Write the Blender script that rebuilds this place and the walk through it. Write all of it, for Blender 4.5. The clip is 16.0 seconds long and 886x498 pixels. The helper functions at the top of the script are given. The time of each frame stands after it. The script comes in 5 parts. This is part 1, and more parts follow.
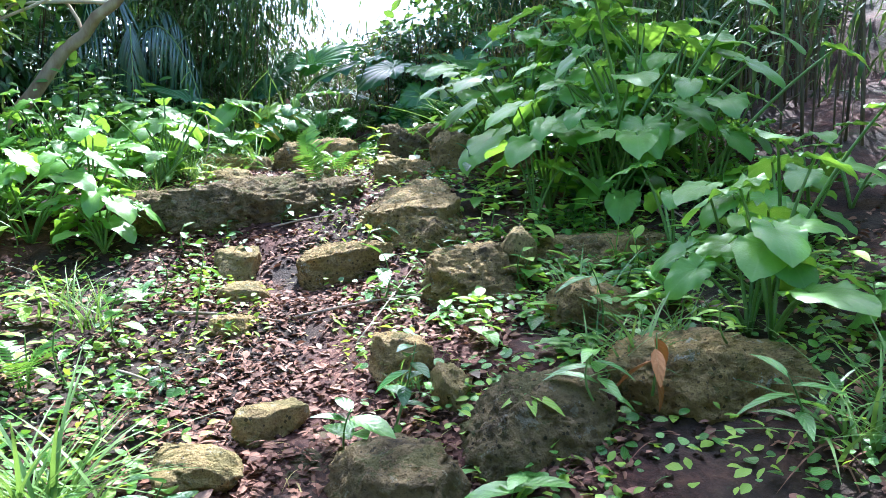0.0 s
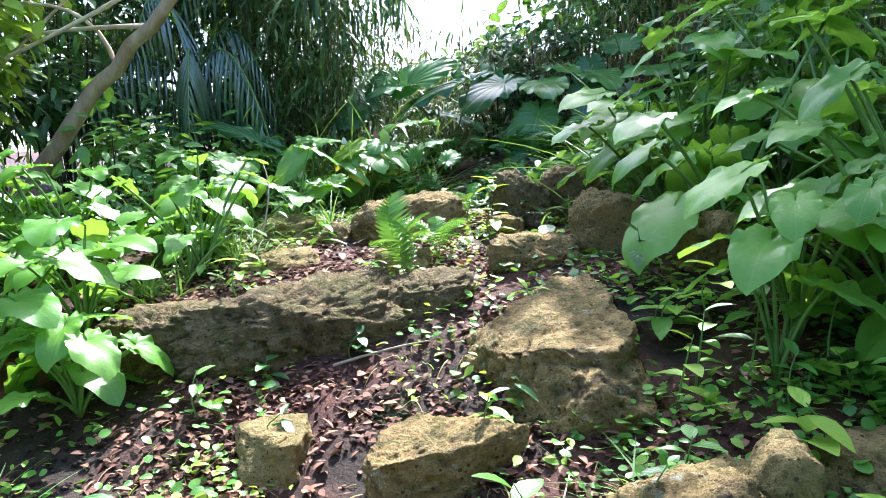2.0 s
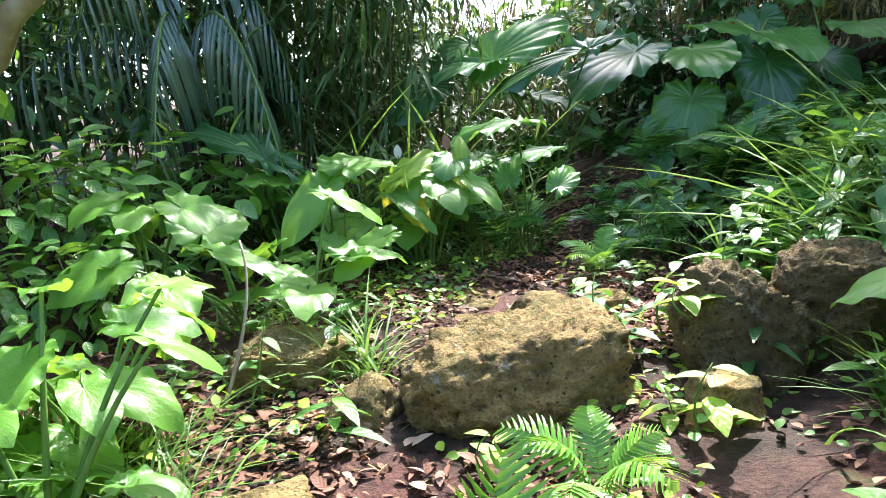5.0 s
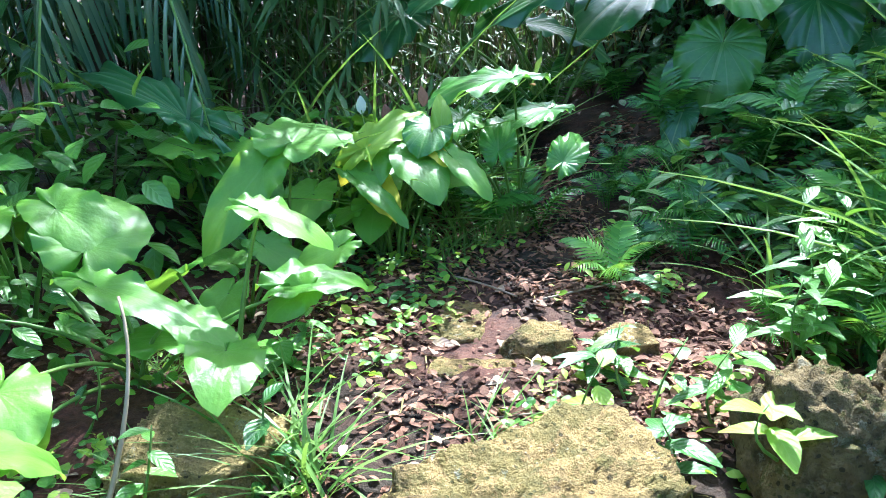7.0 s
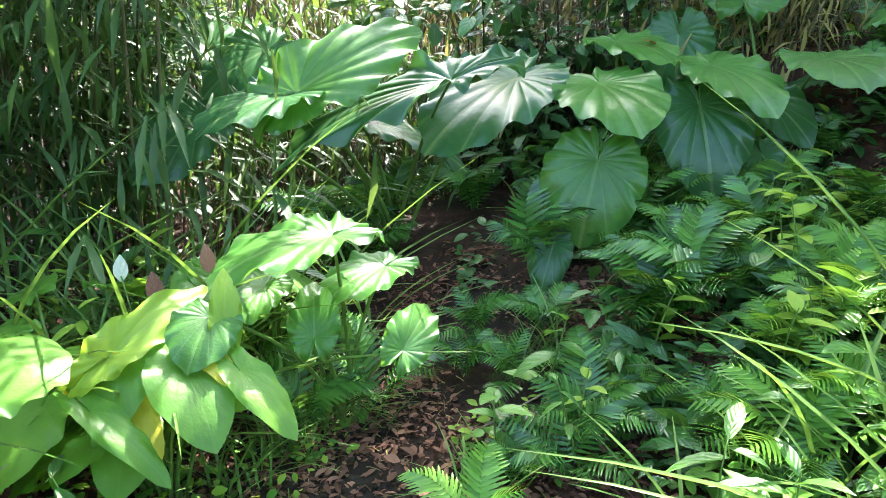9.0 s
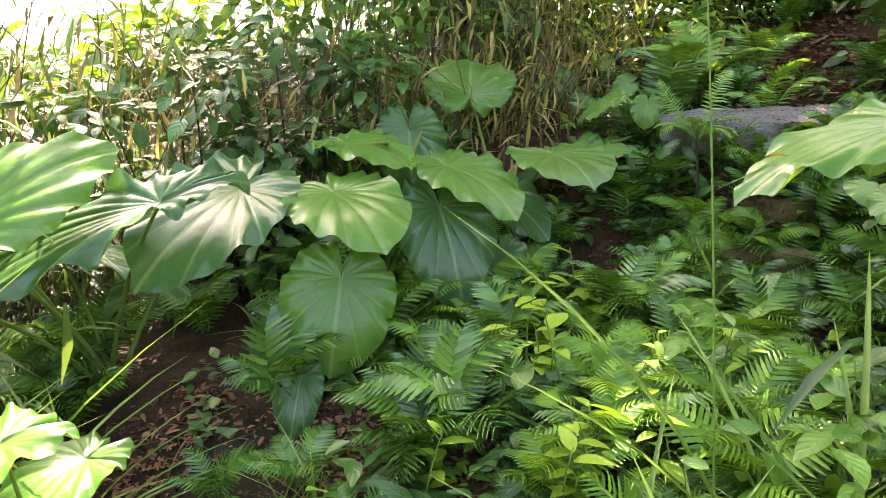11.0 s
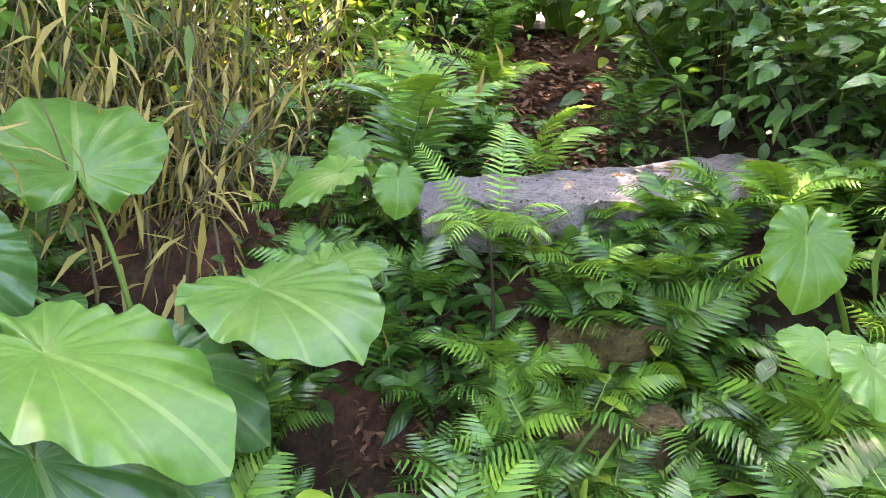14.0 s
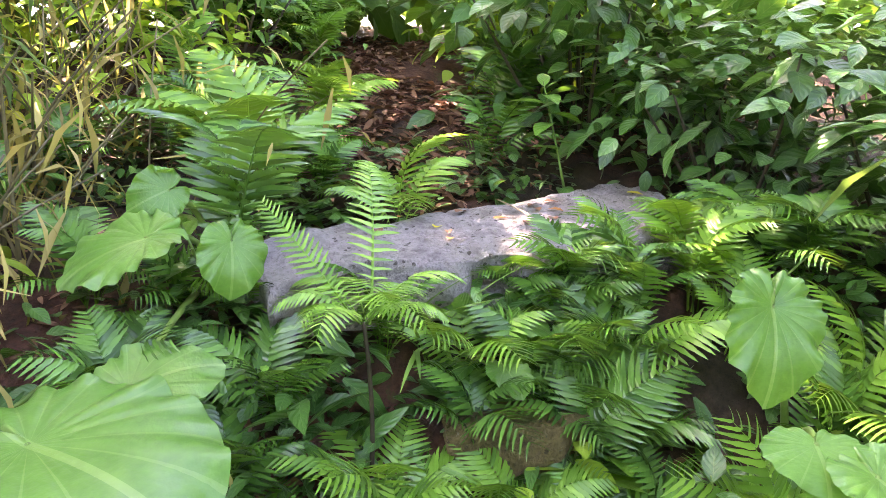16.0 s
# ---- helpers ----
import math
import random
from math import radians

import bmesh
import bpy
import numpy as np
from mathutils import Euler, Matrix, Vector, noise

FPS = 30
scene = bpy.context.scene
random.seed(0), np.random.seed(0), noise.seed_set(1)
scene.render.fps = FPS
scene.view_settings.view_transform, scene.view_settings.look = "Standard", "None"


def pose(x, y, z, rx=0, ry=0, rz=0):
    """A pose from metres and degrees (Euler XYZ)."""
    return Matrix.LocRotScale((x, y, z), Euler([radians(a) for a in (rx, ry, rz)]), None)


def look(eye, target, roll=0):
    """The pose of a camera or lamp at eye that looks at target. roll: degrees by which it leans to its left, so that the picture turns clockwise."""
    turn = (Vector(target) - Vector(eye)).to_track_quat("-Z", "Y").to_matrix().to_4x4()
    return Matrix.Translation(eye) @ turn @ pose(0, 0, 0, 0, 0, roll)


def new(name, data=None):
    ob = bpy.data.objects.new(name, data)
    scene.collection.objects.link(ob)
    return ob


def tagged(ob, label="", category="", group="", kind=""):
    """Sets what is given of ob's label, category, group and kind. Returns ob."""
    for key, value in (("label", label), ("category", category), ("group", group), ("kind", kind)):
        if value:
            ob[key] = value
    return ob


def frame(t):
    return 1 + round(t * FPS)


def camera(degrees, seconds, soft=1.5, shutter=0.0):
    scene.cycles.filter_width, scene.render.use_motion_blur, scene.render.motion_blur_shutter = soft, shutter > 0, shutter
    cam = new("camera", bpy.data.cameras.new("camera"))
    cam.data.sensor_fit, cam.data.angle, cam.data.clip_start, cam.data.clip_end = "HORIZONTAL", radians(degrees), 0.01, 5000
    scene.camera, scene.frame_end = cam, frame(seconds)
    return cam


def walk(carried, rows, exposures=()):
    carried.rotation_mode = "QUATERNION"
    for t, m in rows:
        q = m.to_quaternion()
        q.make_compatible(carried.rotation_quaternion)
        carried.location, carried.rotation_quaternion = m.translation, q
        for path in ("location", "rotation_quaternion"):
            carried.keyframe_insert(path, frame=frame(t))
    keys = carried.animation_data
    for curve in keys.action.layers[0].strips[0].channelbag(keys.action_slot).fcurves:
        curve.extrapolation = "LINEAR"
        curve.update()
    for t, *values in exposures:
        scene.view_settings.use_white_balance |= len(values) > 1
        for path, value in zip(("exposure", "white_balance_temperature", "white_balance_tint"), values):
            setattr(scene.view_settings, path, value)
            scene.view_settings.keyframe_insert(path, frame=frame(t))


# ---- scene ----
cam = camera(60.5, 16.0, 0.85)
PATH = [
    (0, (0.066, 0.098, 1.331), (0.039, 2.088, 1.128), -0.3),
    (0.5, (-0.038, 0.706, 1.474), (-0.256, 2.684, 1.275), -1.3),
    (1, (-0.143, 1.098, 1.641), (-0.439, 3.066, 1.446), -1.8),
    (1.5, (-0.198, 1.434, 1.691), (-0.504, 3.401, 1.497), -1.8),
    (2, (-0.175, 1.983, 1.749), (-0.474, 3.951, 1.555), -1.9),
    (2.5, (-0.3, 2.36, 1.877), (-0.605, 4.327, 1.682), -2.1),
    (3, (-0.494, 2.824, 2.054), (-0.829, 4.787, 1.865), -2.3),
    (3.5, (-0.53, 3.239, 1.95), (-0.899, 5.195, 1.756), -2.6),
    (4, (-0.531, 3.907, 2.062), (-0.961, 5.849, 1.855), -2.9),
    (4.2, (-0.584, 4.05, 2.162), (-1.024, 5.988, 1.935), -3.1),
    (6.3, (-0.883, 5.129, 2.334), (-1.377, 7.0, 1.829), -0.7),
    (6.5, (-0.903, 5.21, 2.439), (-1.372, 7.078, 1.899), -0.5),
    (7, (-1.012, 5.437, 2.546), (-1.398, 7.305, 1.945), -0.4),
    (7.5, (-1.003, 5.661, 2.806), (-1.309, 7.534, 2.175), -0.4),
    (8, (-0.992, 6.215, 2.823), (-1.168, 8.102, 2.184), 0.3),
    (8.2, (-0.975, 6.526, 2.899), (-1.109, 8.42, 2.269), 0.6),
    (10.3, (-0.971, 6.589, 2.814), (-0.754, 8.546, 2.458), -0.9),
    (10.5, (-0.955, 6.78, 2.901), (-0.631, 8.721, 2.542), -0.9),
    (11, (-0.912, 7.001, 3.064), (-0.302, 8.871, 2.698), -0.4),
    (11.5, (-0.893, 7.252, 3.102), (-0.104, 9.053, 2.732), -0.3),
    (12, (-0.729, 7.575, 3.107), (0.189, 9.313, 2.735), -0.2),
    (12.5, (-0.642, 7.825, 3.16), (0.391, 9.496, 2.785), -0.0),
    (13, (-0.658, 8.112, 3.19), (0.506, 9.696, 2.817), 0.0),
    (13.5, (-0.59, 8.386, 3.265), (0.709, 9.86, 2.89), 0.0),
    (14, (-0.31, 8.786, 3.319), (1.124, 10.129, 2.945), -0.1),
    (14.5, (-0.191, 9.071, 3.406), (1.35, 10.29, 3.035), -0.2),
    (15, (-0.145, 9.231, 3.451), (1.475, 10.347, 3.089), 0.0),
    (15.5, (-0.091, 9.214, 3.434), (1.581, 10.251, 3.072), -0.1),
    (16, (0.088, 9.301, 3.4), (1.812, 10.245, 3.033), -0.3),
]
# seconds, stops, kelvin, tint
EXPOSURES = [(0, 2.35, 5200, 14), (2, 2.4, 5500, 14), (4.2, 2.45, 6300, 18), (6.3, 2.45, 5200, 5), (8.2, 3.2, 5200, 6), (10.3, 3.3, 8400, 16), (12.5, 4.05, 8000, 29), (14, 4.35, 7700, 32), (16, 4.5, 7800, 33)]
walk(cam, [(t, look(eye, target, roll)) for t, eye, target, roll in PATH], EXPOSURES)

# ---- light ----
SUN_ELEV, SUN_AZ = 52.0, 5.0      # degrees; azimuth from +y towards +x
world = bpy.data.worlds.new("sky")
scene.world = world
world.use_nodes = True
wn = world.node_tree.nodes
sky = wn.new("ShaderNodeTexSky")
sky.sky_type, sky.sun_disc = "NISHITA", False
sky.sun_elevation, sky.sun_rotation = radians(SUN_ELEV), radians(SUN_AZ)
sky.air_density, sky.dust_density, sky.ozone_density = 1.0, 3.0, 1.0
world.node_tree.links.new(sky.outputs[0], wn["Background"].inputs[0])
wn["Background"].inputs[1].default_value = 0.15

sun_data = bpy.data.lights.new("sun", "SUN")
sun_data.energy, sun_data.angle, sun_data.color = 3.4, radians(0.6), (1.0, 0.94, 0.84)
sun = new("sun", sun_data)
_e, _a = radians(SUN_ELEV), radians(SUN_AZ)
sun_way = Vector((math.sin(_a) * math.cos(_e), math.cos(_a) * math.cos(_e), math.sin(_e)))
sun.matrix_world = look(sun_way * 30, (0, 0, 0))

# ---- materials ----


def nodes_of(name):
    m = bpy.data.materials.new(name)
    m.use_nodes = True
    t = m.node_tree
    return m, t.nodes, t.links, t.nodes["Principled BSDF"]


def ramp(nd, lk, src, stops):
    r = nd.new("ShaderNodeValToRGB")
    while len(r.color_ramp.elements) < len(stops):
        r.color_ramp.elements.new(0.5)
    for el, (p, c) in zip(r.color_ramp.elements, stops):
        el.position, el.color = p, (*c, 1.0)
    lk.new(src, r.inputs[0])
    return r.outputs[0]


def tex_noise(nd, lk, vec, scale, detail=4.0, rough=0.6):
    n = nd.new("ShaderNodeTexNoise")
    n.inputs["Scale"].default_value, n.inputs["Detail"].default_value = scale, detail
    n.inputs["Roughness"].default_value = rough
    lk.new(vec, n.inputs["Vector"])
    return n.outputs["Fac"]


def mixc(nd, lk, fac, a, b, mode="MIX"):
    m = nd.new("ShaderNodeMix")
    m.data_type, m.blend_type = "RGBA", mode
    for sock, v in ((m.inputs[0], fac), (m.inputs[6], a), (m.inputs[7], b)):
        if isinstance(v, (int, float)):
            sock.default_value = v
        elif isinstance(v, tuple):
            sock.default_value = (*v, 1.0)
        else:
            lk.new(v, sock)
    return m.outputs[2]


def calc(nd, lk, op, a, b=0.0, c=None):
    m = nd.new("ShaderNodeMath")
    m.operation = op
    for sock, v in zip(m.inputs, (a, b, c)):
        if v is None:
            continue
        if isinstance(v, (int, float)):
            sock.default_value = v
        else:
            lk.new(v, sock)
    return m.outputs[0]


def bump(nd, lk, height, strength, dist=0.02):
    b = nd.new("ShaderNodeBump")
    b.inputs["Strength"].default_value, b.inputs["Distance"].default_value = strength, dist
    lk.new(height, b.inputs["Height"])
    return b.outputs[0]


def leaf_material(name, dark, light, back, rough=0.42, trans=0.35, veins=9.0, vein_gain=0.35, spec=0.45, patchy=0.5):
    """Living leaf: two greens by leaf and by patch, paler midrib and side veins, light shining through."""
    m, nd, lk, bs = nodes_of(name)
    geo, info, uv = nd.new("ShaderNodeNewGeometry"), nd.new("ShaderNodeObjectInfo"), nd.new("ShaderNodeUVMap")
    tc = nd.new("ShaderNodeTexCoord")
    r = calc(nd, lk, "FRACT", calc(nd, lk, "ADD", geo.outputs["Random Per Island"], info.outputs["Random"]))
    n1 = tex_noise(nd, lk, tc.outputs["Object"], 14.0, 3.0)
    f = calc(nd, lk, "ADD", calc(nd, lk, "MULTIPLY", r, 1.0 - patchy), calc(nd, lk, "MULTIPLY", n1, patchy))
    col = ramp(nd, lk, f, [(0.15, dark), (0.8, light)])
    sep = nd.new("ShaderNodeSeparateXYZ")
    lk.new(uv.outputs[0], sep.inputs[0])
    side = calc(nd, lk, "ABSOLUTE", calc(nd, lk, "SUBTRACT", sep.outputs[0], 0.5))
    mid = calc(nd, lk, "LESS_THAN", side, 0.018)
    lines = calc(nd, lk, "FRACT", calc(nd, lk, "SUBTRACT", calc(nd, lk, "MULTIPLY_ADD", sep.outputs[1], veins, 0.5), calc(nd, lk, "MULTIPLY", side, veins * 0.7)))
    wave = calc(nd, lk, "ABSOLUTE", calc(nd, lk, "SUBTRACT", lines, 0.5))
    line = calc(nd, lk, "MULTIPLY", calc(nd, lk, "LESS_THAN", wave, 0.045), 0.6)
    v = calc(nd, lk, "MULTIPLY", calc(nd, lk, "MAXIMUM", mid, line), vein_gain)
    pale = mixc(nd, lk, 0.5, light, (0.5, 0.6, 0.25))
    col = mixc(nd, lk, v, col, pale)
    fleck = tex_noise(nd, lk, tc.outputs["Object"], 60.0, 2.0)
    spots = calc(nd, lk, "GREATER_THAN", fleck, 0.76)
    col = mixc(nd, lk, calc(nd, lk, "MULTIPLY", spots, 0.5), col, (0.16, 0.12, 0.04))
    lk.new(col, bs.inputs["Base Color"])
    bs.inputs["Roughness"].default_value = rough
    bs.inputs["Specular IOR Level"].default_value = spec
    height = calc(nd, lk, "ADD", calc(nd, lk, "MULTIPLY", wave, 1.2), calc(nd, lk, "MULTIPLY", n1, 1.0))
    lk.new(bump(nd, lk, height, 0.28, 0.009), bs.inputs["Normal"])
    tr = nd.new("ShaderNodeBsdfTranslucent")
    lk.new(mixc(nd, lk, 0.55, col, back), tr.inputs[0])
    mx = nd.new("ShaderNodeMixShader")
    mx.inputs[0].default_value = trans
    lk.new(bs.outputs[0], mx.inputs[1])
    lk.new(tr.outputs[0], mx.inputs[2])
    lk.new(mx.outputs[0], nd["Material Output"].inputs[0])
    return m


def plain_material(name, stops, scale, rough=0.8, bump_gain=0.5, dist=0.01, stretch=(1, 1, 1), spec=0.3):
    """Noise-coloured solid with a little relief; tint varies between objects and islands."""
    m, nd, lk, bs = nodes_of(name)
    tc, mp = nd.new("ShaderNodeTexCoord"), nd.new("ShaderNodeMapping")
    mp.inputs["Scale"].default_value = stretch
    lk.new(tc.outputs["Object"], mp.inputs[0])
    geo, info = nd.new("ShaderNodeNewGeometry"), nd.new("ShaderNodeObjectInfo")
    r = calc(nd, lk, "FRACT", calc(nd, lk, "ADD", geo.outputs["Random Per Island"], info.outputs["Random"]))
    n = tex_noise(nd, lk, mp.outputs[0], scale, 6.0, 0.65)
    f = calc(nd, lk, "ADD", calc(nd, lk, "MULTIPLY", n, 0.7), calc(nd, lk, "MULTIPLY", r, 0.3))
    lk.new(ramp(nd, lk, f, stops), bs.inputs["Base Color"])
    bs.inputs["Roughness"].default_value, bs.inputs["Specular IOR Level"].default_value = rough, spec
    lk.new(bump(nd, lk, n, bump_gain, dist), bs.inputs["Normal"])
    return m


def rock_material(name, low, high, moss_gain=1.0, lichen=0.5):
    m, nd, lk, bs = nodes_of(name)
    tc, info, geo = nd.new("ShaderNodeTexCoord"), nd.new("ShaderNodeObjectInfo"), nd.new("ShaderNodeNewGeometry")
    off = nd.new("ShaderNodeVectorMath")
    off.operation = "ADD"
    lk.new(tc.outputs["Object"], off.inputs[0])
    shift = nd.new("ShaderNodeCombineXYZ")
    lk.new(calc(nd, lk, "MULTIPLY", info.outputs["Random"], 40.0), shift.inputs[0])
    lk.new(shift.outputs[0], off.inputs[1])
    vec = off.outputs[0]
    big, mid, fine = tex_noise(nd, lk, vec, 5.0, 5.0), tex_noise(nd, lk, vec, 19.0, 6.0, 0.7), tex_noise(nd, lk, vec, 90.0, 4.0, 0.7)
    col = ramp(nd, lk, calc(nd, lk, "ADD", calc(nd, lk, "MULTIPLY", big, 0.55), calc(nd, lk, "MULTIPLY", mid, 0.45)), [(0.34, low), (0.5, high), (0.62, tuple(0.5 * (a + b) for a, b in zip(low, high))), (0.75, tuple(min(1, 1.35 * a) for a in high))])
    col = mixc(nd, lk, calc(nd, lk, "MULTIPLY", calc(nd, lk, "GREATER_THAN", fine, 0.58), 0.4), col, low)
    vor = nd.new("ShaderNodeTexVoronoi")
    vor.inputs["Scale"].default_value = 34.0
    lk.new(vec, vor.inputs["Vector"])
    pits = calc(nd, lk, "MULTIPLY", calc(nd, lk, "LESS_THAN", vor.outputs["Distance"], 0.22), calc(nd, lk, "GREATER_THAN", mid, 0.5))
    col = mixc(nd, lk, calc(nd, lk, "MULTIPLY", pits, 0.75), col, (0.03, 0.025, 0.015))
    pale = calc(nd, lk, "GREATER_THAN", tex_noise(nd, lk, vec, 11.0, 6.0, 0.75), 0.62)
    col = mixc(nd, lk, calc(nd, lk, "MULTIPLY", pale, lichen), col, (0.46, 0.45, 0.34))
    sep = nd.new("ShaderNodeSeparateXYZ")
    lk.new(geo.outputs["Normal"], sep.inputs[0])
    moss = calc(nd, lk, "MULTIPLY", calc(nd, lk, "GREATER_THAN", calc(nd, lk, "ADD", tex_noise(nd, lk, vec, 7.0, 7.0, 0.75), calc(nd, lk, "MULTIPLY", sep.outputs[2], 0.08)), 0.6), 0.7 * moss_gain)
    col = mixc(nd, lk, moss, col, (0.075, 0.09, 0.018))
    lk.new(col, bs.inputs["Base Color"])
    bs.inputs["Roughness"].default_value, bs.inputs["Specular IOR Level"].default_value = 0.86, 0.25
    h = calc(nd, lk, "SUBTRACT", calc(nd, lk, "ADD", calc(nd, lk, "MULTIPLY", mid, 1.6), calc(nd, lk, "MULTIPLY", fine, 0.5)), calc(nd, lk, "MULTIPLY", pits, 0.8))
    lk.new(bump(nd, lk, h, 1.0, 0.045), bs.inputs["Normal"])
    return m


M_EAR = leaf_material("elephant_ear_leaf", (0.05, 0.165, 0.03), (0.12, 0.29, 0.05), (0.24, 0.46, 0.03), 0.28, 0.3, 9.0, 0.36, 0.55, 0.75)
# Darker copy of the ear leaf green, with shade put into the colour.
M_EAR_SHADE = leaf_material("elephant_ear_shade_tone", (0.03, 0.105, 0.034), (0.07, 0.2, 0.06), (0.13, 0.32, 0.045), 0.28, 0.24, 9.0, 0.4, 0.55, 0.65)
M_BROAD = leaf_material("broad_herb_leaf", (0.085, 0.24, 0.03), (0.19, 0.4, 0.05), (0.38, 0.6, 0.03), 0.38, 0.42, 6.0, 0.12, 0.5, 0.4)
M_YELLOW = leaf_material("yellowing_leaf", (0.5, 0.46, 0.03), (0.68, 0.58, 0.07), (0.8, 0.68, 0.05), 0.45, 0.35, 7.0, 0.3)
M_FERN = leaf_material("fern_leaf", (0.022, 0.09, 0.018), (0.115, 0.29, 0.05), (0.25, 0.45, 0.03), 0.26, 0.18, 1.0, 0.0, 0.65, 0.25)
M_FERN_LIGHT = leaf_material("fern_leaf_young", (0.065, 0.2, 0.025), (0.19, 0.4, 0.05), (0.35, 0.55, 0.04), 0.32, 0.24, 1.0, 0.0, 0.5, 0.25)
M_HERB = leaf_material("herb_leaf", (0.035, 0.13, 0.02), (0.15, 0.35, 0.045), (0.3, 0.52, 0.03), 0.32, 0.24, 5.0, 0.25, 0.6)
M_HERB_DARK = leaf_material("glossy_shrub_leaf", (0.016, 0.07, 0.017), (0.07, 0.2, 0.04), (0.2, 0.4, 0.03), 0.28, 0.16, 5.0, 0.3, 0.55)
M_LIME = leaf_material("lime_leaf", (0.2, 0.38, 0.03), (0.34, 0.5, 0.06), (0.5, 0.65, 0.04), 0.45, 0.35, 5.0, 0.25)
M_GRASS = leaf_material("grass_blade", (0.07, 0.16, 0.03), (0.17, 0.3, 0.06), (0.3, 0.45, 0.06), 0.45, 0.3, 1.0, 0.0, 0.4, 0.15)
M_BAMBOO = leaf_material("bamboo_leaf", (0.03, 0.085, 0.022), (0.09, 0.17, 0.045), (0.22, 0.32, 0.05), 0.42, 0.3, 1.0, 0.0, 0.4, 0.15)
M_STRAW = leaf_material("dry_reed_leaf", (0.2, 0.16, 0.05), (0.46, 0.38, 0.14), (0.55, 0.44, 0.12), 0.6, 0.38, 1.0, 0.0, 0.25, 0.15)
M_DRY = leaf_material("dry_bamboo_leaf", (0.08, 0.07, 0.035), (0.23, 0.2, 0.11), (0.25, 0.2, 0.08), 0.55, 0.14, 1.0, 0.0, 0.3, 0.15)
# Palm base lightened and blued: some of the sky's sheen put into the colour.
M_PALM = leaf_material("palm_leaf", (0.05, 0.11, 0.075), (0.12, 0.2, 0.13), (0.1, 0.2, 0.05), 0.2, 0.1, 1.0, 0.0, 1.0, 0.2)
M_CANOPY = leaf_material("tree_leaf", (0.035, 0.1, 0.02), (0.09, 0.2, 0.035), (0.25, 0.42, 0.03), 0.42, 0.35, 4.0, 0.2)
M_LITTER = leaf_material("dead_leaf", (0.08, 0.035, 0.022), (0.34, 0.17, 0.11), (0.3, 0.15, 0.08), 0.7, 0.1, 4.0, 0.15, 0.2, 0.3)
M_PALELITTER = leaf_material("pale_dead_leaf", (0.2, 0.11, 0.075), (0.5, 0.36, 0.26), (0.4, 0.25, 0.15), 0.65, 0.1, 4.0, 0.15, 0.25, 0.3)
M_ORANGE = leaf_material("fallen_orange_leaf", (0.3, 0.11, 0.03), (0.45, 0.2, 0.06), (0.5, 0.2, 0.04), 0.6, 0.15, 4.0, 0.15, 0.3)
M_STEM = plain_material("green_stem", [(0.3, (0.08, 0.16, 0.03)), (0.7, (0.16, 0.26, 0.06))], 30.0, 0.45, 0.2, 0.004)
M_DARKSTEM = plain_material("dark_stem", [(0.3, (0.03, 0.022, 0.014)), (0.7, (0.08, 0.06, 0.035))], 30.0, 0.6, 0.3, 0.004)
M_TWIG = plain_material("weathered_twig", [(0.3, (0.2, 0.15, 0.1)), (0.7, (0.42, 0.35, 0.26))], 22.0, 0.8, 0.5, 0.006, (1, 1, 0.3))
M_CULM = plain_material("bamboo_culm", [(0.3, (0.06, 0.055, 0.03)), (0.7, (0.2, 0.16, 0.085))], 9.0, 0.5, 0.3, 0.006, (1, 1, 0.2))
M_BARK = plain_material("pale_bark", [(0.3, (0.3, 0.19, 0.11)), (0.5, (0.54, 0.42, 0.28)), (0.7, (0.7, 0.6, 0.45))], 7.0, 0.75, 0.7, 0.015, (1, 1, 0.35))
M_BARK_DARK = plain_material("dark_bark", [(0.3, (0.035, 0.028, 0.02)), (0.7, (0.13, 0.1, 0.07))], 7.0, 0.85, 0.8, 0.02, (1, 1, 0.35))
M_ROCK = rock_material("limestone", (0.08, 0.055, 0.027), (0.42, 0.29, 0.11), 0.7, 0.7)
M_ROCK_DARK = rock_material("dark_limestone", (0.05, 0.037, 0.02), (0.25, 0.18, 0.08), 0.8, 0.3)
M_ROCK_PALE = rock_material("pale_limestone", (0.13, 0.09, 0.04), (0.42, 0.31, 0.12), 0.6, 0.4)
M_SLAB = rock_material("concrete_slab", (0.10, 0.085, 0.088), (0.38, 0.34, 0.35), 0.25, 0.25)


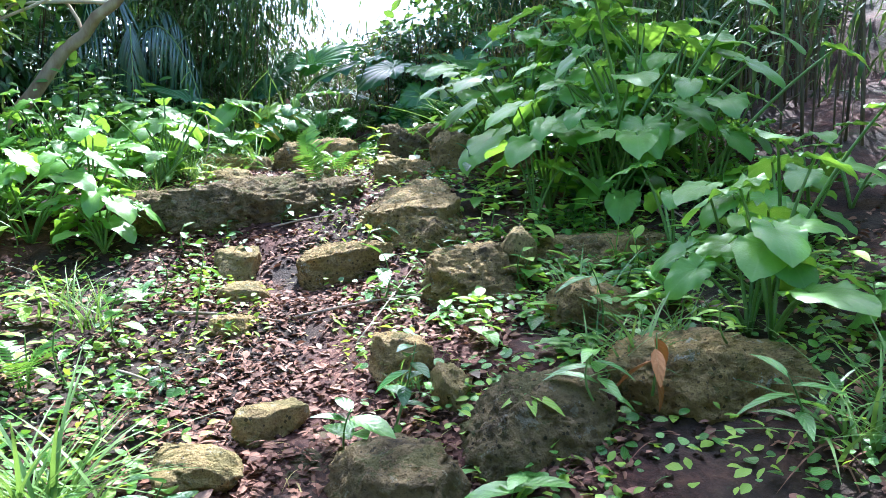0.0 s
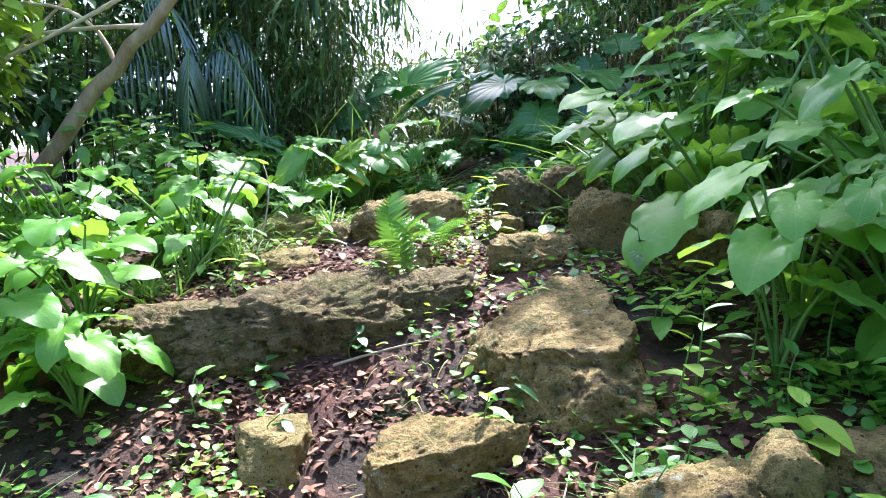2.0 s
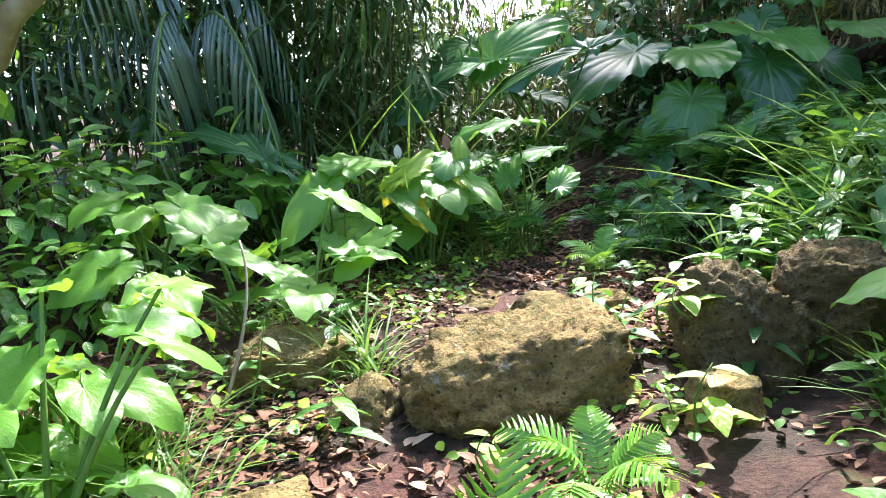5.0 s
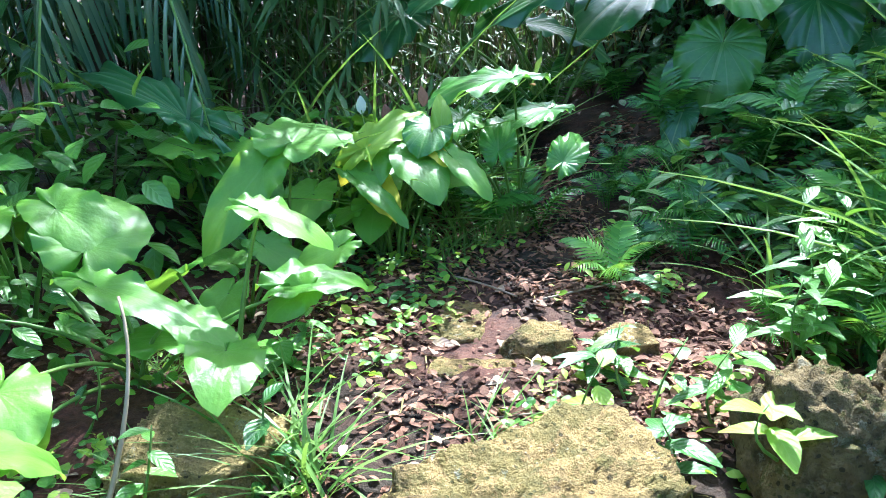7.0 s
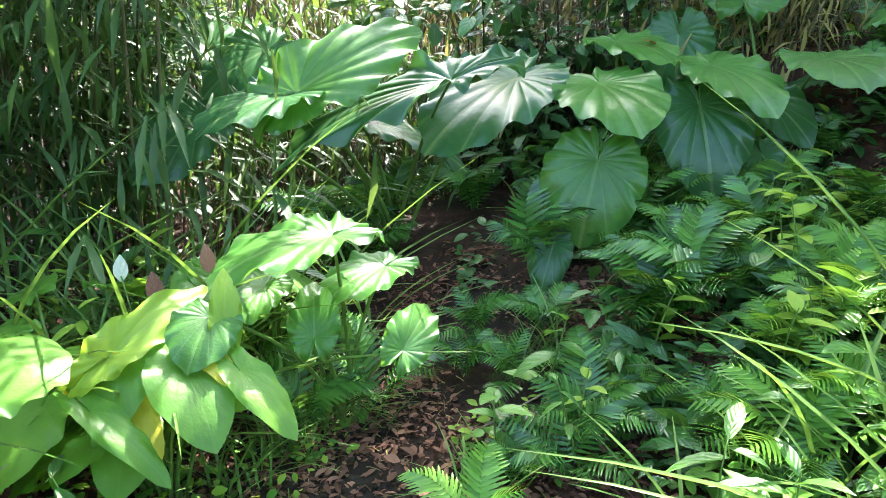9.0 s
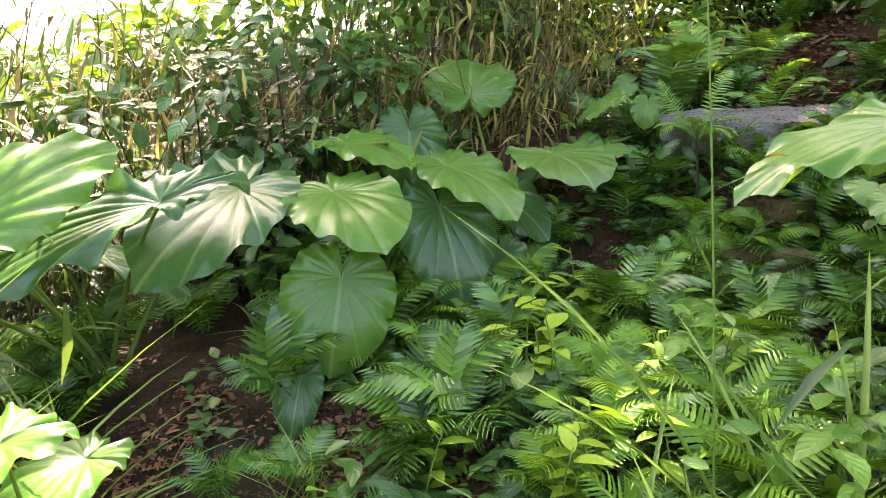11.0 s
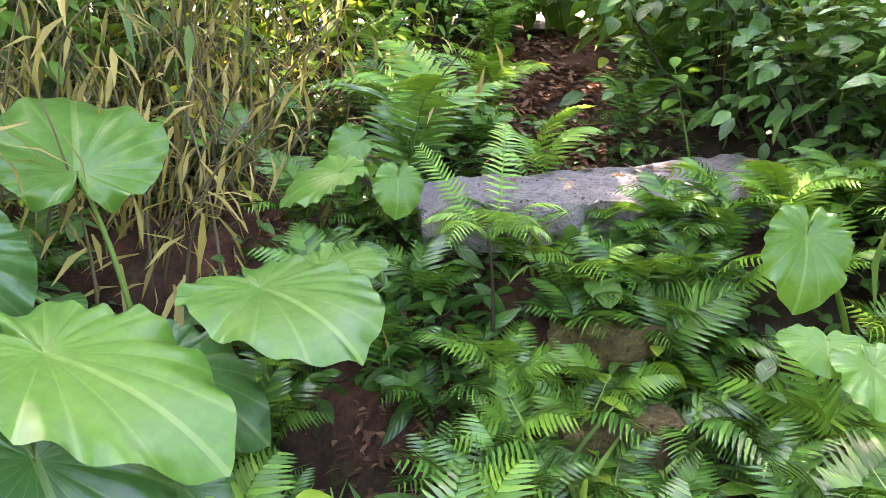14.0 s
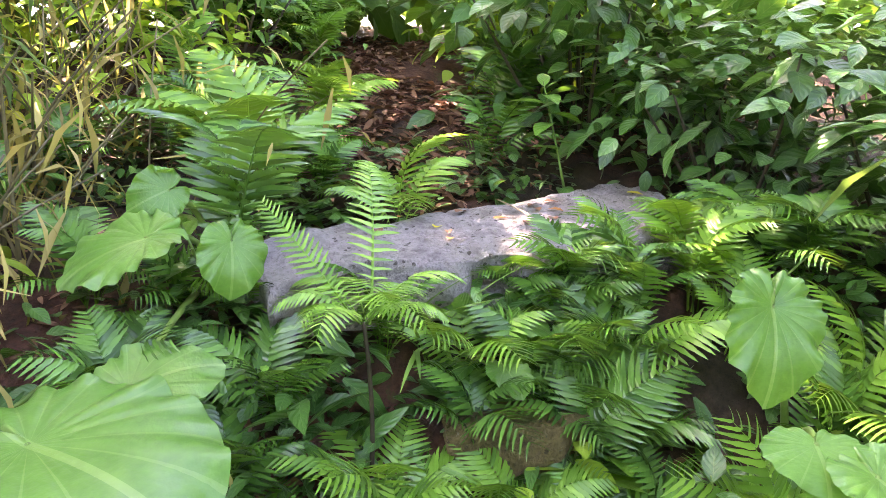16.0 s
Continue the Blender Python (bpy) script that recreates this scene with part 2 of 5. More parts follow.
def soil_material():
    m, nd, lk, bs = nodes_of("forest_soil")
    tc = nd.new("ShaderNodeTexCoord")
    vec = tc.outputs["Object"]
    big, mid, fine = tex_noise(nd, lk, vec, 0.9, 4.0), tex_noise(nd, lk, vec, 9.0, 7.0, 0.7), tex_noise(nd, lk, vec, 55.0, 5.0, 0.7)
    f = calc(nd, lk, "ADD", calc(nd, lk, "MULTIPLY", mid, 0.65), calc(nd, lk, "MULTIPLY", fine, 0.35))
    earth = ramp(nd, lk, f, [(0.34, (0.014, 0.008, 0.006)), (0.48, (0.07, 0.027, 0.018)), (0.6, (0.14, 0.057, 0.038)), (0.74, (0.24, 0.13, 0.09))])
    dark = ramp(nd, lk, f, [(0.35, (0.012, 0.009, 0.006)), (0.6, (0.05, 0.034, 0.022)), (0.75, (0.1, 0.075, 0.045))])
    col = mixc(nd, lk, ramp(nd, lk, big, [(0.42, (0, 0, 0)), (0.6, (1, 1, 1))]), earth, dark)
    moss = calc(nd, lk, "GREATER_THAN", tex_noise(nd, lk, vec, 3.3, 7.0, 0.75), 0.62)
    col = mixc(nd, lk, calc(nd, lk, "MULTIPLY", moss, 0.5), col, (0.05, 0.07, 0.015))
    lk.new(col, bs.inputs["Base Color"])
    bs.inputs["Roughness"].default_value, bs.inputs["Specular IOR Level"].default_value = 0.85, 0.3
    lk.new(bump(nd, lk, f, 1.0, 0.03), bs.inputs["Normal"])
    return m


M_SOIL = soil_material()

# ---- builders ----


def mesh_of(name, verts, faces, mat, uvs=None, smooth=True):
    me = bpy.data.meshes.new(name)
    me.from_pydata([tuple(v) for v in verts], [], [tuple(f) for f in faces])
    if uvs is not None:
        layer = me.uv_layers.new(name="UVMap")
        idx = np.empty(len(me.loops), dtype=np.int32)
        me.loops.foreach_get("vertex_index", idx)
        layer.data.foreach_set("uv", np.asarray(uvs, dtype=np.float32)[idx].ravel())
    me.materials.append(mat)
    if smooth:
        me.polygons.foreach_set("use_smooth", np.ones(len(me.polygons), dtype=bool))
    me.update()
    return me


def part(name, me, parent=None, label="", m=None):
    ob = new(name, me)
    if parent is not None:
        ob.parent = parent
    if m is not None:
        ob.matrix_basis = m
    if label:
        tagged(ob, label)
    return ob


def thing(name, place, label, category, group="", turn=0.0, size=1.0):
    ob = new(name)
    ob.empty_display_size = 0.05
    ob.matrix_basis = pose(*place, 0, 0, turn) @ Matrix.Scale(size, 4)
    return tagged(ob, label, category, group)


def unit(v):
    v = np.asarray(v, dtype=float)
    return v / np.maximum(np.linalg.norm(v, axis=-1, keepdims=True), 1e-9)


def frames_of(place, way, up, size, wide=1.0):
    """Matrices that lay a leaf's length (+y) along way, its face (+z) towards up."""
    way, up = unit(way), np.broadcast_to(np.asarray(up, dtype=float), np.shape(way))
    z = unit(up - (up * way).sum(-1, keepdims=True) * way)
    x = np.cross(way, z)
    m = np.zeros((len(way), 4, 4))
    s = np.asarray(size, dtype=float).reshape(-1, 1)
    m[:, :3, 0], m[:, :3, 1], m[:, :3, 2], m[:, :3, 3], m[:, 3, 3] = x * s * wide, way * s, z * s, place, 1
    return m


def blade(n, profile, fold=0.15, curl=0.25, wave=0.0):
    """A leaf along +y, one long: a strip of n pieces with a folded midrib. Returns verts, faces, uvs."""
    vs, fs, uv = [], [], []
    for i in range(n + 1):
        v = i / n
        w, z = profile(v), -curl * v * v
        lift = fold * w + wave * math.sin(v * 17)
        vs += [(-w, v, z + lift), (0, v, z), (w, v, z + fold * w - wave * math.sin(v * 17 + 1))]
        uv += [(0, v), (0.5, v), (1, v)]
    for i in range(n):
        a = 3 * i
        fs += [(a, a + 1, a + 4, a + 3), (a + 1, a + 2, a + 5, a + 4)]
    return np.array(vs), fs, np.array(uv)


def joined(name, tpl, mats, mat):
    """Many copies of one leaf in one mesh."""
    vs, fs, uv = tpl
    n, k = len(mats), len(vs)
    if n == 0:
        return mesh_of(name, [], [], mat)
    hom = np.c_[vs, np.ones(k)]
    allv = np.einsum("nij,kj->nki", mats, hom)[:, :, :3].reshape(-1, 3)
    f = np.array(fs, dtype=np.int32)
    allf = (f[None] + (np.arange(n) * k)[:, None, None]).reshape(-1, f.shape[1])
    me = bpy.data.meshes.new(name)
    me.vertices.add(len(allv))
    me.vertices.foreach_set("co", allv.astype(np.float32).ravel())
    me.loops.add(allf.size)
    me.loops.foreach_set("vertex_index", allf.ravel())
    me.polygons.add(len(allf))
    me.polygons.foreach_set("loop_start", np.arange(len(allf), dtype=np.int32) * f.shape[1])
    layer = me.uv_layers.new(name="UVMap")
    layer.data.foreach_set("uv", np.tile(uv, (n, 1))[allf.ravel()].astype(np.float32).ravel())
    me.materials.append(mat)
    me.update(calc_edges=True)
    me.polygons.foreach_set("use_smooth", np.ones(len(allf), dtype=bool))
    return me


def tubes(name, lines, mat, sides=6):
    """Round stems: each line is (points, radius at start, radius at end)."""
    vs, fs = [], []
    for pts, r0, r1 in lines:
        pts = np.asarray(pts, dtype=float)
        ways = unit(np.gradient(pts, axis=0))
        ref = np.array([0.31, 0.2, 0.93]) if abs(ways[0][2]) < 0.9 else np.array([1.0, 0.1, 0.0])
        base = len(vs)
        for i, (p, w) in enumerate(zip(pts, ways)):
            a = unit(np.cross(w, ref))
            b = np.cross(w, a)
            r = r0 + (r1 - r0) * i / (len(pts) - 1)
            vs += [p + r * (math.cos(q) * a + math.sin(q) * b) for q in np.arange(sides) * 2 * math.pi / sides]
        for i in range(len(pts) - 1):
            for j in range(sides):
                k = (j + 1) % sides
                fs.append((base + i * sides + j, base + i * sides + k, base + (i + 1) * sides + k, base + (i + 1) * sides + j))
        fs.append(tuple(base + j for j in reversed(range(sides))))
        fs.append(tuple(base + (len(pts) - 1) * sides + j for j in range(sides)))
    return mesh_of(name, vs, fs, mat)


def arc(a, b, sag=0.0, n=7, side=(0, 0, 1)):
    """Points from a to b, bowed towards side."""
    a, b, side = (np.asarray(v, dtype=float) for v in (a, b, side))
    t = np.linspace(0, 1, n)[:, None]
    return a + (b - a) * t + side * sag * 4 * t * (1 - t)


OVATE = blade(5, lambda v: 0.30 * math.sin(math.pi * min(1, v * 0.96 + 0.02)) ** 0.75 * (1.12 - 0.45 * v), 0.25, 0.22)
LANCE = blade(5, lambda v: 0.17 * math.sin(math.pi * (0.03 + 0.96 * v)) ** 0.8 * (1.15 - 0.4 * v), 0.3, 0.3)
SMALL = blade(3, lambda v: 0.30 * math.sin(math.pi * (0.04 + 0.94 * v)) ** 0.8, 0.2, 0.2)
ROUND = blade(4, lambda v: 0.48 * math.sin(math.pi * (0.05 + 0.93 * v)) ** 0.6, 0.12, 0.15)
STRAP = blade(6, lambda v: 0.02 * (1 - v) ** 0.6 + 0.001, 0.3, 0.75)
STRAP_WIDE = blade(7, lambda v: 0.04 * (0.35 + 1.2 * v) * (1 - v) ** 0.7 + 0.001, 0.35, 0.6)
REED = blade(2, lambda v: 0.06 * math.sin(math.pi * (0.06 + 0.93 * v)) ** 0.8 + 0.001, 0.3, 0.4)
PINNA = blade(6, lambda v: 0.1 * (1 - v) ** 0.55 * (1.0 if v > 0.01 else 0.75) * (1.12 if int(v * 6 + 0.5) % 2 else 0.86) + 0.002, 0.3, 0.22)


def heart_mesh(name, mat, seed, wave=0.03, cup=0.10, droop=0.2):
    """Elephant-ear blade, one long from joint to tip and one wide: a dish with a notch, pleated between veins that fan out, rippled rim."""
    rg = random.Random(seed)
    fine = mat in (M_EAR, M_EAR_SHADE)
    rings, turns = (11, 156) if fine else (7, 60)
    ph, ph2, ph3 = rg.uniform(0, 6), rg.uniform(0, 6), rg.uniform(0, 6)
    veins = 9 if fine else 6
    pleat = 0.0085 if fine else 0.005
    vs, uv, fs = [], [], []
    for i in range(turns + 1):
        th = math.pi * (2 * i / turns - 1)
        a = abs(th)
        # round outline about a point ahead of the joint, drawn in to the notch behind
        c0, ry, rx = 0.26, 0.70, 0.5
        sx, sy = math.sin(th), math.cos(th)
        qa, qb, qc = (sx / rx) ** 2 + (sy / ry) ** 2, -2 * sy * c0 / ry ** 2, (c0 / ry) ** 2 - 1
        edge = (-qb + math.sqrt(qb * qb - 4 * qa * qc)) / (2 * qa)
        edge *= 1 + 0.07 * math.exp(-((th / 0.13) ** 2)) + 0.022 * math.sin(5 * th + ph) + 0.012 * math.sin(13 * th + ph2)
        k = min(1.0, (math.pi - a) / 0.36)
        edge *= 0.10 + 0.90 * math.sin(k * math.pi / 2) ** 0.8
        # veins lie closer together towards the notch; each runs out to a shallow point of the rim
        q = 2 * veins * (a / math.pi) ** 0.9 * math.pi / 2
        ridge = abs(math.sin(q))
        edge *= 1 + 0.018 * (0.5 - ridge)
        for j in range(rings + 1):
            r = j / rings
            x, y = edge * r * sx, edge * r * sy
            z = cup * (r - 0.35 * r ** 3) - droop * max(0.0, y) ** 2 - 0.10 * r ** 4 * (1 + math.cos(2 * th)) * 0.4
            z += pleat * (ridge - 0.4) * min(1.0, 2.2 * r) * (0.55 + 0.75 * r) * 1.5
            z += wave * r ** 5 * (0.6 * math.sin(7 * th + ph3) + 0.5 * math.sin(12 * th + ph2)) + 0.55 * wave * r ** 9 * math.sin(2.0 * q + 0.9 * math.sin(3 * th + ph))
            vs.append((x, y, z))
            uv.append((0.5 + x, (a / math.pi) ** 0.9 + 0.7 * abs(x)))
    c = rings + 1
    for i in range(turns):
        for j in range(rings):
            a = i * c + j
            fs.append((a, a + 1, a + c + 1, a + c))
    return mesh_of(name, vs, fs, mat, uv)


HEARTS = {}
LEAVES = {}


def leaf_data(tpl, mat, name="leaf"):
    key = (id(tpl), mat.name)
    if key not in LEAVES:
        LEAVES[key] = mesh_of(name, tpl[0], tpl[1], mat, tpl[2])
    return LEAVES[key]



def heart_data(mat, k, flat):
    key = (mat.name, k % 4, flat)
    if key not in HEARTS:
        HEARTS[key] = heart_mesh("leaf", mat, 11 + k, 0.05 if flat else 0.07, 0.08 if flat else 0.14, 0.16 if flat else 0.28)
    return HEARTS[key]


def ear_leaf(plant, base, tip, width, up=(0, 0, 1), mat=None, k=0, root=None, stalk=0.012, flat=True, sag=0.12, stem=None, label=""):
    """One blade from its stalk's joint (base) to its tip, and its stalk down to the root; places in world metres."""
    inv = plant.matrix_basis.inverted()
    base, tip = Vector(base), Vector(tip)
    way = tip - base
    m = Matrix(frames_of(np.array([base]), np.array([way]), np.array(up, dtype=float), [way.length], width / way.length)[0].tolist())
    leaf = part("leaf", heart_data(mat or M_EAR, k, flat), plant, label, inv @ m)
    if root is not None:
        a, b = inv @ Vector(root), inv @ base
        side = inv.to_3x3() @ (Vector((base.x - root[0], base.y - root[1], 0)) * -0.6 + Vector((0, 0, 0.3)))
        part("stalk", tubes("stalk", [(arc(a, b, sag, 8, side), stalk, stalk * 0.5)], stem or M_STEM, 7), plant)
    return leaf


def ground_at(x, y, up=0.0):
    return (x, y, float(land(x, y)) + up)


# ferns: a frond along +y, one long, arching
def frond_mesh(name, mat, seed, pairs=20, wide=0.26, arch=0.35, droop=0.55, dark_stem=True):
    rg = random.Random(seed)
    t = np.linspace(0, 1, 10)
    def spine(v):
        return np.array([0.03 * math.sin(v * 3 + seed), v * (1 - 0.12 * v * v), arch * math.sin(v * 1.9) - droop * v * v * 0.6])
    mats = []
    for i in range(pairs):
        v = 0.14 + 0.85 * i / (pairs - 1)
        p, d = spine(v), unit(spine(v + 0.02) - spine(v - 0.02))
        ln = wide * (math.sin(math.pi * min(1, (1 - v) * 0.75 + 0.12)) ** 0.8) * rg.uniform(0.9, 1.08) * (0.35 + 0.65 * min(1, (v - 0.05) * 4))
        for sgn in (-1, 1):
            way = unit(np.array([sgn, 0, 0]) * 1.0 + d * (0.28 + 0.5 * v) + np.array([0, 0, -0.06 + rg.uniform(-0.1, 0.1)]))
            mats.append(frames_of(p[None], way[None], np.array([0, 0, 1.0]), [ln], 0.95)[0])
    vs, fs, uv = PINNA
    hom = np.c_[vs, np.ones(len(vs))]
    allv, allf, alluv = [], [], []
    for m in mats:
        b = len(allv)
        allv += list((hom @ m.T)[:, :3])
        allf += [tuple(b + q for q in f) for f in fs]
        alluv += list(uv)
    # rachis
    pts = [spine(v) for v in t]
    for i, p in enumerate(pts):
        r = 0.008 * (1 - 0.8 * t[i])
        allv += [p + np.array([r, 0, -r]), p + np.array([-r, 0, -r]), p + np.array([0, 0, r * 0.5])]
        alluv += [(0.5, 0.5)] * 3
        if i:
            a = len(allv) - 6
            for q in range(3):
                w = (q + 1) % 3
                allf.append((a + q, a + w, a + 3 + w, a + 3 + q))
    return mesh_of(name, allv, allf, mat, alluv)


FRONDS = [frond_mesh("frond", M_FERN, 3 + i, 16 + i, 0.24 + 0.02 * i, 0.3 + 0.08 * i, 0.45 + 0.1 * i) for i in range(3)]
FRONDS_LIGHT = [frond_mesh("frond", M_FERN_LIGHT, 13 + i, 16 + 2 * i, 0.25 + 0.02 * i, 0.35, 0.5) for i in range(2)]
FROND_NARROW = frond_mesh("frond", M_FERN_LIGHT, 21, 22, 0.13, 0.16, 0.25)


def fern(place, size, count, rg, light=False, lean=16.0, up=0.9, label=""):
    pool = FRONDS_LIGHT if light else FRONDS
    f = thing("fern", place, label or ("young light green fern rosette on the forest floor" if light else "green fern with arching pinnate fronds among undergrowth"), "fern", "ferns on the slope")
    # the whole rosette leans downhill, towards the open trail
    f.matrix_basis = pose(*place) @ Matrix.Rotation(radians(lean * rg.uniform(0.4, 1.4)), 4, Vector((0.8, -0.6, 0))) @ pose(0, 0, 0, 0, 0, rg.uniform(0, 360))
    for i in range(count):
        az = 360 * i / count + rg.uniform(-20, 20)
        el = math.degrees(up) * rg.uniform(0.6, 1.3)
        s = size * rg.uniform(0.75, 1.15)
        part("frond", pool[rg.randrange(len(pool))], f, "", pose(0, 0, 0, 0, 0, az) @ pose(0, 0.01, 0, el, rg.uniform(-12, 12), 0) @ Matrix.Scale(s, 4))
    return f


def fan(rg, n, el_lo, el_hi):
    az, el = np.array([rg.uniform(0, 2 * math.pi) for _ in range(n)]), np.radians([rg.uniform(el_lo, el_hi) for _ in range(n)])
    return np.c_[np.cos(az) * np.cos(el), np.sin(az) * np.cos(el), np.sin(el)]


def grass_tuft(place, height, count, rg, mat=None, wide=False, label="tuft of thin green grass on the soil", spread=0.06):
    d = fan(rg, count, 40, 88)
    p = np.array([[rg.gauss(0, spread), rg.gauss(0, spread), 0] for _ in range(count)])
    me = joined("grass_tuft", STRAP_WIDE if wide else STRAP, frames_of(p, d, np.array([0, 0, 1.0]), [height * rg.uniform(0.6, 1.2) for _ in range(count)], rg.uniform(0.7, 1.1) * min(1.0, 0.36 / height)), mat or M_GRASS)
    ob = new("grass_tuft", me)
    ob.matrix_basis = pose(*place)
    return tagged(ob, label, "grass", "grass tufts")


def herb(place, height, leaves, size, rg, mat=None, tpl=None, stems=1, label="leafy green herb growing from the soil", name="herb", whorl=False, stem_mat=None, droop=0.0):
    """A small upright plant: stems, and leaves in turns up each stem."""
    h = thing(name, place, label, "plant", "herbs in the undergrowth")
    lines, ps, ds, ss = [], [], [], []
    for s in range(stems):
        lean = np.array([rg.uniform(-0.3, 0.3), rg.uniform(-0.3, 0.3), 1.0]) * height * rg.uniform(0.75, 1.1)
        foot = np.array([rg.gauss(0, 0.03), rg.gauss(0, 0.03), -0.02])
        pts = arc(foot, foot + lean, rg.uniform(-0.06, 0.06), 6, (1, 0.5, 0))
        lines.append((pts, 0.004 + 0.006 * height, 0.002))
        for i in range(leaves):
            v = 1.0 if whorl else 0.3 + 0.7 * (i + 0.5) / leaves
            p = foot + lean * v
            az = i * 2.4 + rg.uniform(-0.4, 0.4)
            el = rg.uniform(-0.25, 0.45) - droop + (0.35 if v > 0.9 else 0)
            ps.append(p)
            ds.append([math.cos(az) * math.cos(el), math.sin(az) * math.cos(el), math.sin(el)])
            ss.append(size * rg.uniform(0.7, 1.15) * (1.0 if v < 0.85 else 0.8))
    for ln in lines:
        part("stem", tubes("stem", [ln], stem_mat or M_STEM, 5), h)
    shared = leaf_data(tpl or OVATE, mat or M_HERB)
    for m in frames_of(np.array(ps), np.array(ds), np.array([0, 0, 1.0]), ss):
        part("leaf", shared, h, "", Matrix(m.tolist()))
    return h


def heart_herb(place, height, leaves, size, rg, mat=None, spread=0.6, label="broad-leaved green plant on long thin stalks"):
    """Broad heart leaves, each on its own stalk from one root."""
    h = thing("broadleaf_plant", place, label, "plant", "broadleaf plants")
    for i in range(leaves):
        az = 2 * math.pi * i / leaves + rg.uniform(-0.5, 0.5)
        hh, out = height * rg.uniform(0.3, 1.1), height * spread * rg.uniform(0.3, 1.1)
        base = (place[0] + out * math.cos(az), place[1] + out * math.sin(az), place[2] + hh)
        ln = size * rg.uniform(0.75, 1.2)
        el = rg.uniform(-0.55, 0.15)
        tip = (base[0] + ln * math.cos(az) * math.cos(el), base[1] + ln * math.sin(az) * math.cos(el), base[2] + ln * math.sin(el))
        ear_leaf(h, base, tip, ln * rg.uniform(0.8, 0.95), (rg.uniform(-0.2, 0.2), rg.uniform(-0.4, 0.1), 1), mat or M_BROAD, rg.randrange(4), place, 0.006 + 0.008 * height, rg.random() < 0.5, 0.1)
    return h


def bamboo(place, height, culms, leaves, rg, mat=None, spread=0.5, lean=(0, 0), leaf=0.22, label="dense clump of slender green bamboo", culm_mat=None, low=0.25, hang=0.5, radius=0.009, reach=0.4, wild=0.16):
    b = thing("bamboo_clump", place, label, "bamboo", "bamboo thicket")
    ps, ds, ss, lines = [], [], [], []
    tops = []
    for i in range(culms):
        x, y = rg.gauss(0, spread), rg.gauss(0, spread * 0.6)
        h = height * rg.uniform(0.65, 1.08)
        bend = np.array([lean[0] + rg.gauss(0, wild), lean[1] + rg.gauss(0, wild), 0]) * h
        foot = np.array([x, y, -0.1])
        t = np.linspace(0, 1, 8)[:, None]
        pts = foot + np.array([0, 0, h]) * t + bend * t ** 2
        lines.append((pts, radius * rg.uniform(0.6, 1.3), 0.003))
        tops.append(pts)
    for i in range(leaves):
        pts = tops[rg.randrange(culms)]
        v = low + (1 - low) * rg.random()
        q = v * 7
        a = int(min(6, q))
        p = pts[a] + (pts[a + 1] - pts[a]) * (q - a)
        az, out = rg.uniform(0, 2 * math.pi), abs(rg.gauss(0, reach))
        p = p + np.array([math.cos(az) * out, math.sin(az) * out, rg.gauss(0, 0.08) - 0.3 * out])
        az += rg.gauss(0, 0.7)
        el = rg.gauss(-hang, 0.6)
        ps.append(p)
        ds.append([math.cos(az) * math.cos(el), math.sin(az) * math.cos(el), math.sin(el)])
        ss.append(leaf * rg.uniform(0.55, 1.3))
    for ln in lines:
        part("culm", tubes("culm", [ln], culm_mat or M_CULM, 5), b)
    fo = part("foliage", joined("foliage", REED, frames_of(np.array(ps), np.array(ds), np.array([0.1, -0.2, 1.0]), ss), mat or M_BAMBOO), b)
    tagged(fo, kind="stuff")
    return b


def bush(place, size, leaves, leaf, rg, mat=None, tpl=None, label="leafy green shrub", clumps=14, name="shrub", up=0.3):
    """A shrub: twigs to uneven clumps, each clump a spray of leaves facing the light."""
    b = thing(name, place, label, "shrub", "shrubs")
    cs, lines = [], []
    for i in range(clumps):
        c = np.array([rg.uniform(-1, 1) * size[0], rg.uniform(-1, 1) * size[1], (0.2 + 0.8 * rg.random() ** 0.8) * size[2]])
        cs.append(c)
        lines.append((arc((c[0] * 0.15, c[1] * 0.15, -0.05), c, rg.uniform(-0.1, 0.15), 6, (0.3, 0.2, 0.5)), 0.012, 0.004))
    n = leaves
    ci = np.array([cs[rg.randrange(clumps)] for _ in range(n)])
    r = 0.33 * min(size) + 0.05
    off = np.array([[rg.gauss(0, r), rg.gauss(0, r), rg.gauss(0, r * 0.6)] for _ in range(n)])
    ways = unit(off + np.array([[rg.gauss(0, r), rg.gauss(0, r), -0.3 * r] for _ in range(n)]))
    ps = ci + off
    ps[:, 2] = np.maximum(ps[:, 2], 0.02)
    ups = np.array([[rg.gauss(0, 0.35), rg.gauss(-0.25, 0.35), 1.0] for _ in range(n)])
    for ln in lines:
        part("branch", tubes("branch", [ln], M_DARKSTEM, 5), b)
    fo = part("foliage", joined("foliage", tpl or OVATE, frames_of(ps, ways, ups, [leaf * rg.uniform(0.55, 1.25) for _ in range(n)]), mat or M_HERB), b)
    tagged(fo, kind="stuff")
    return b


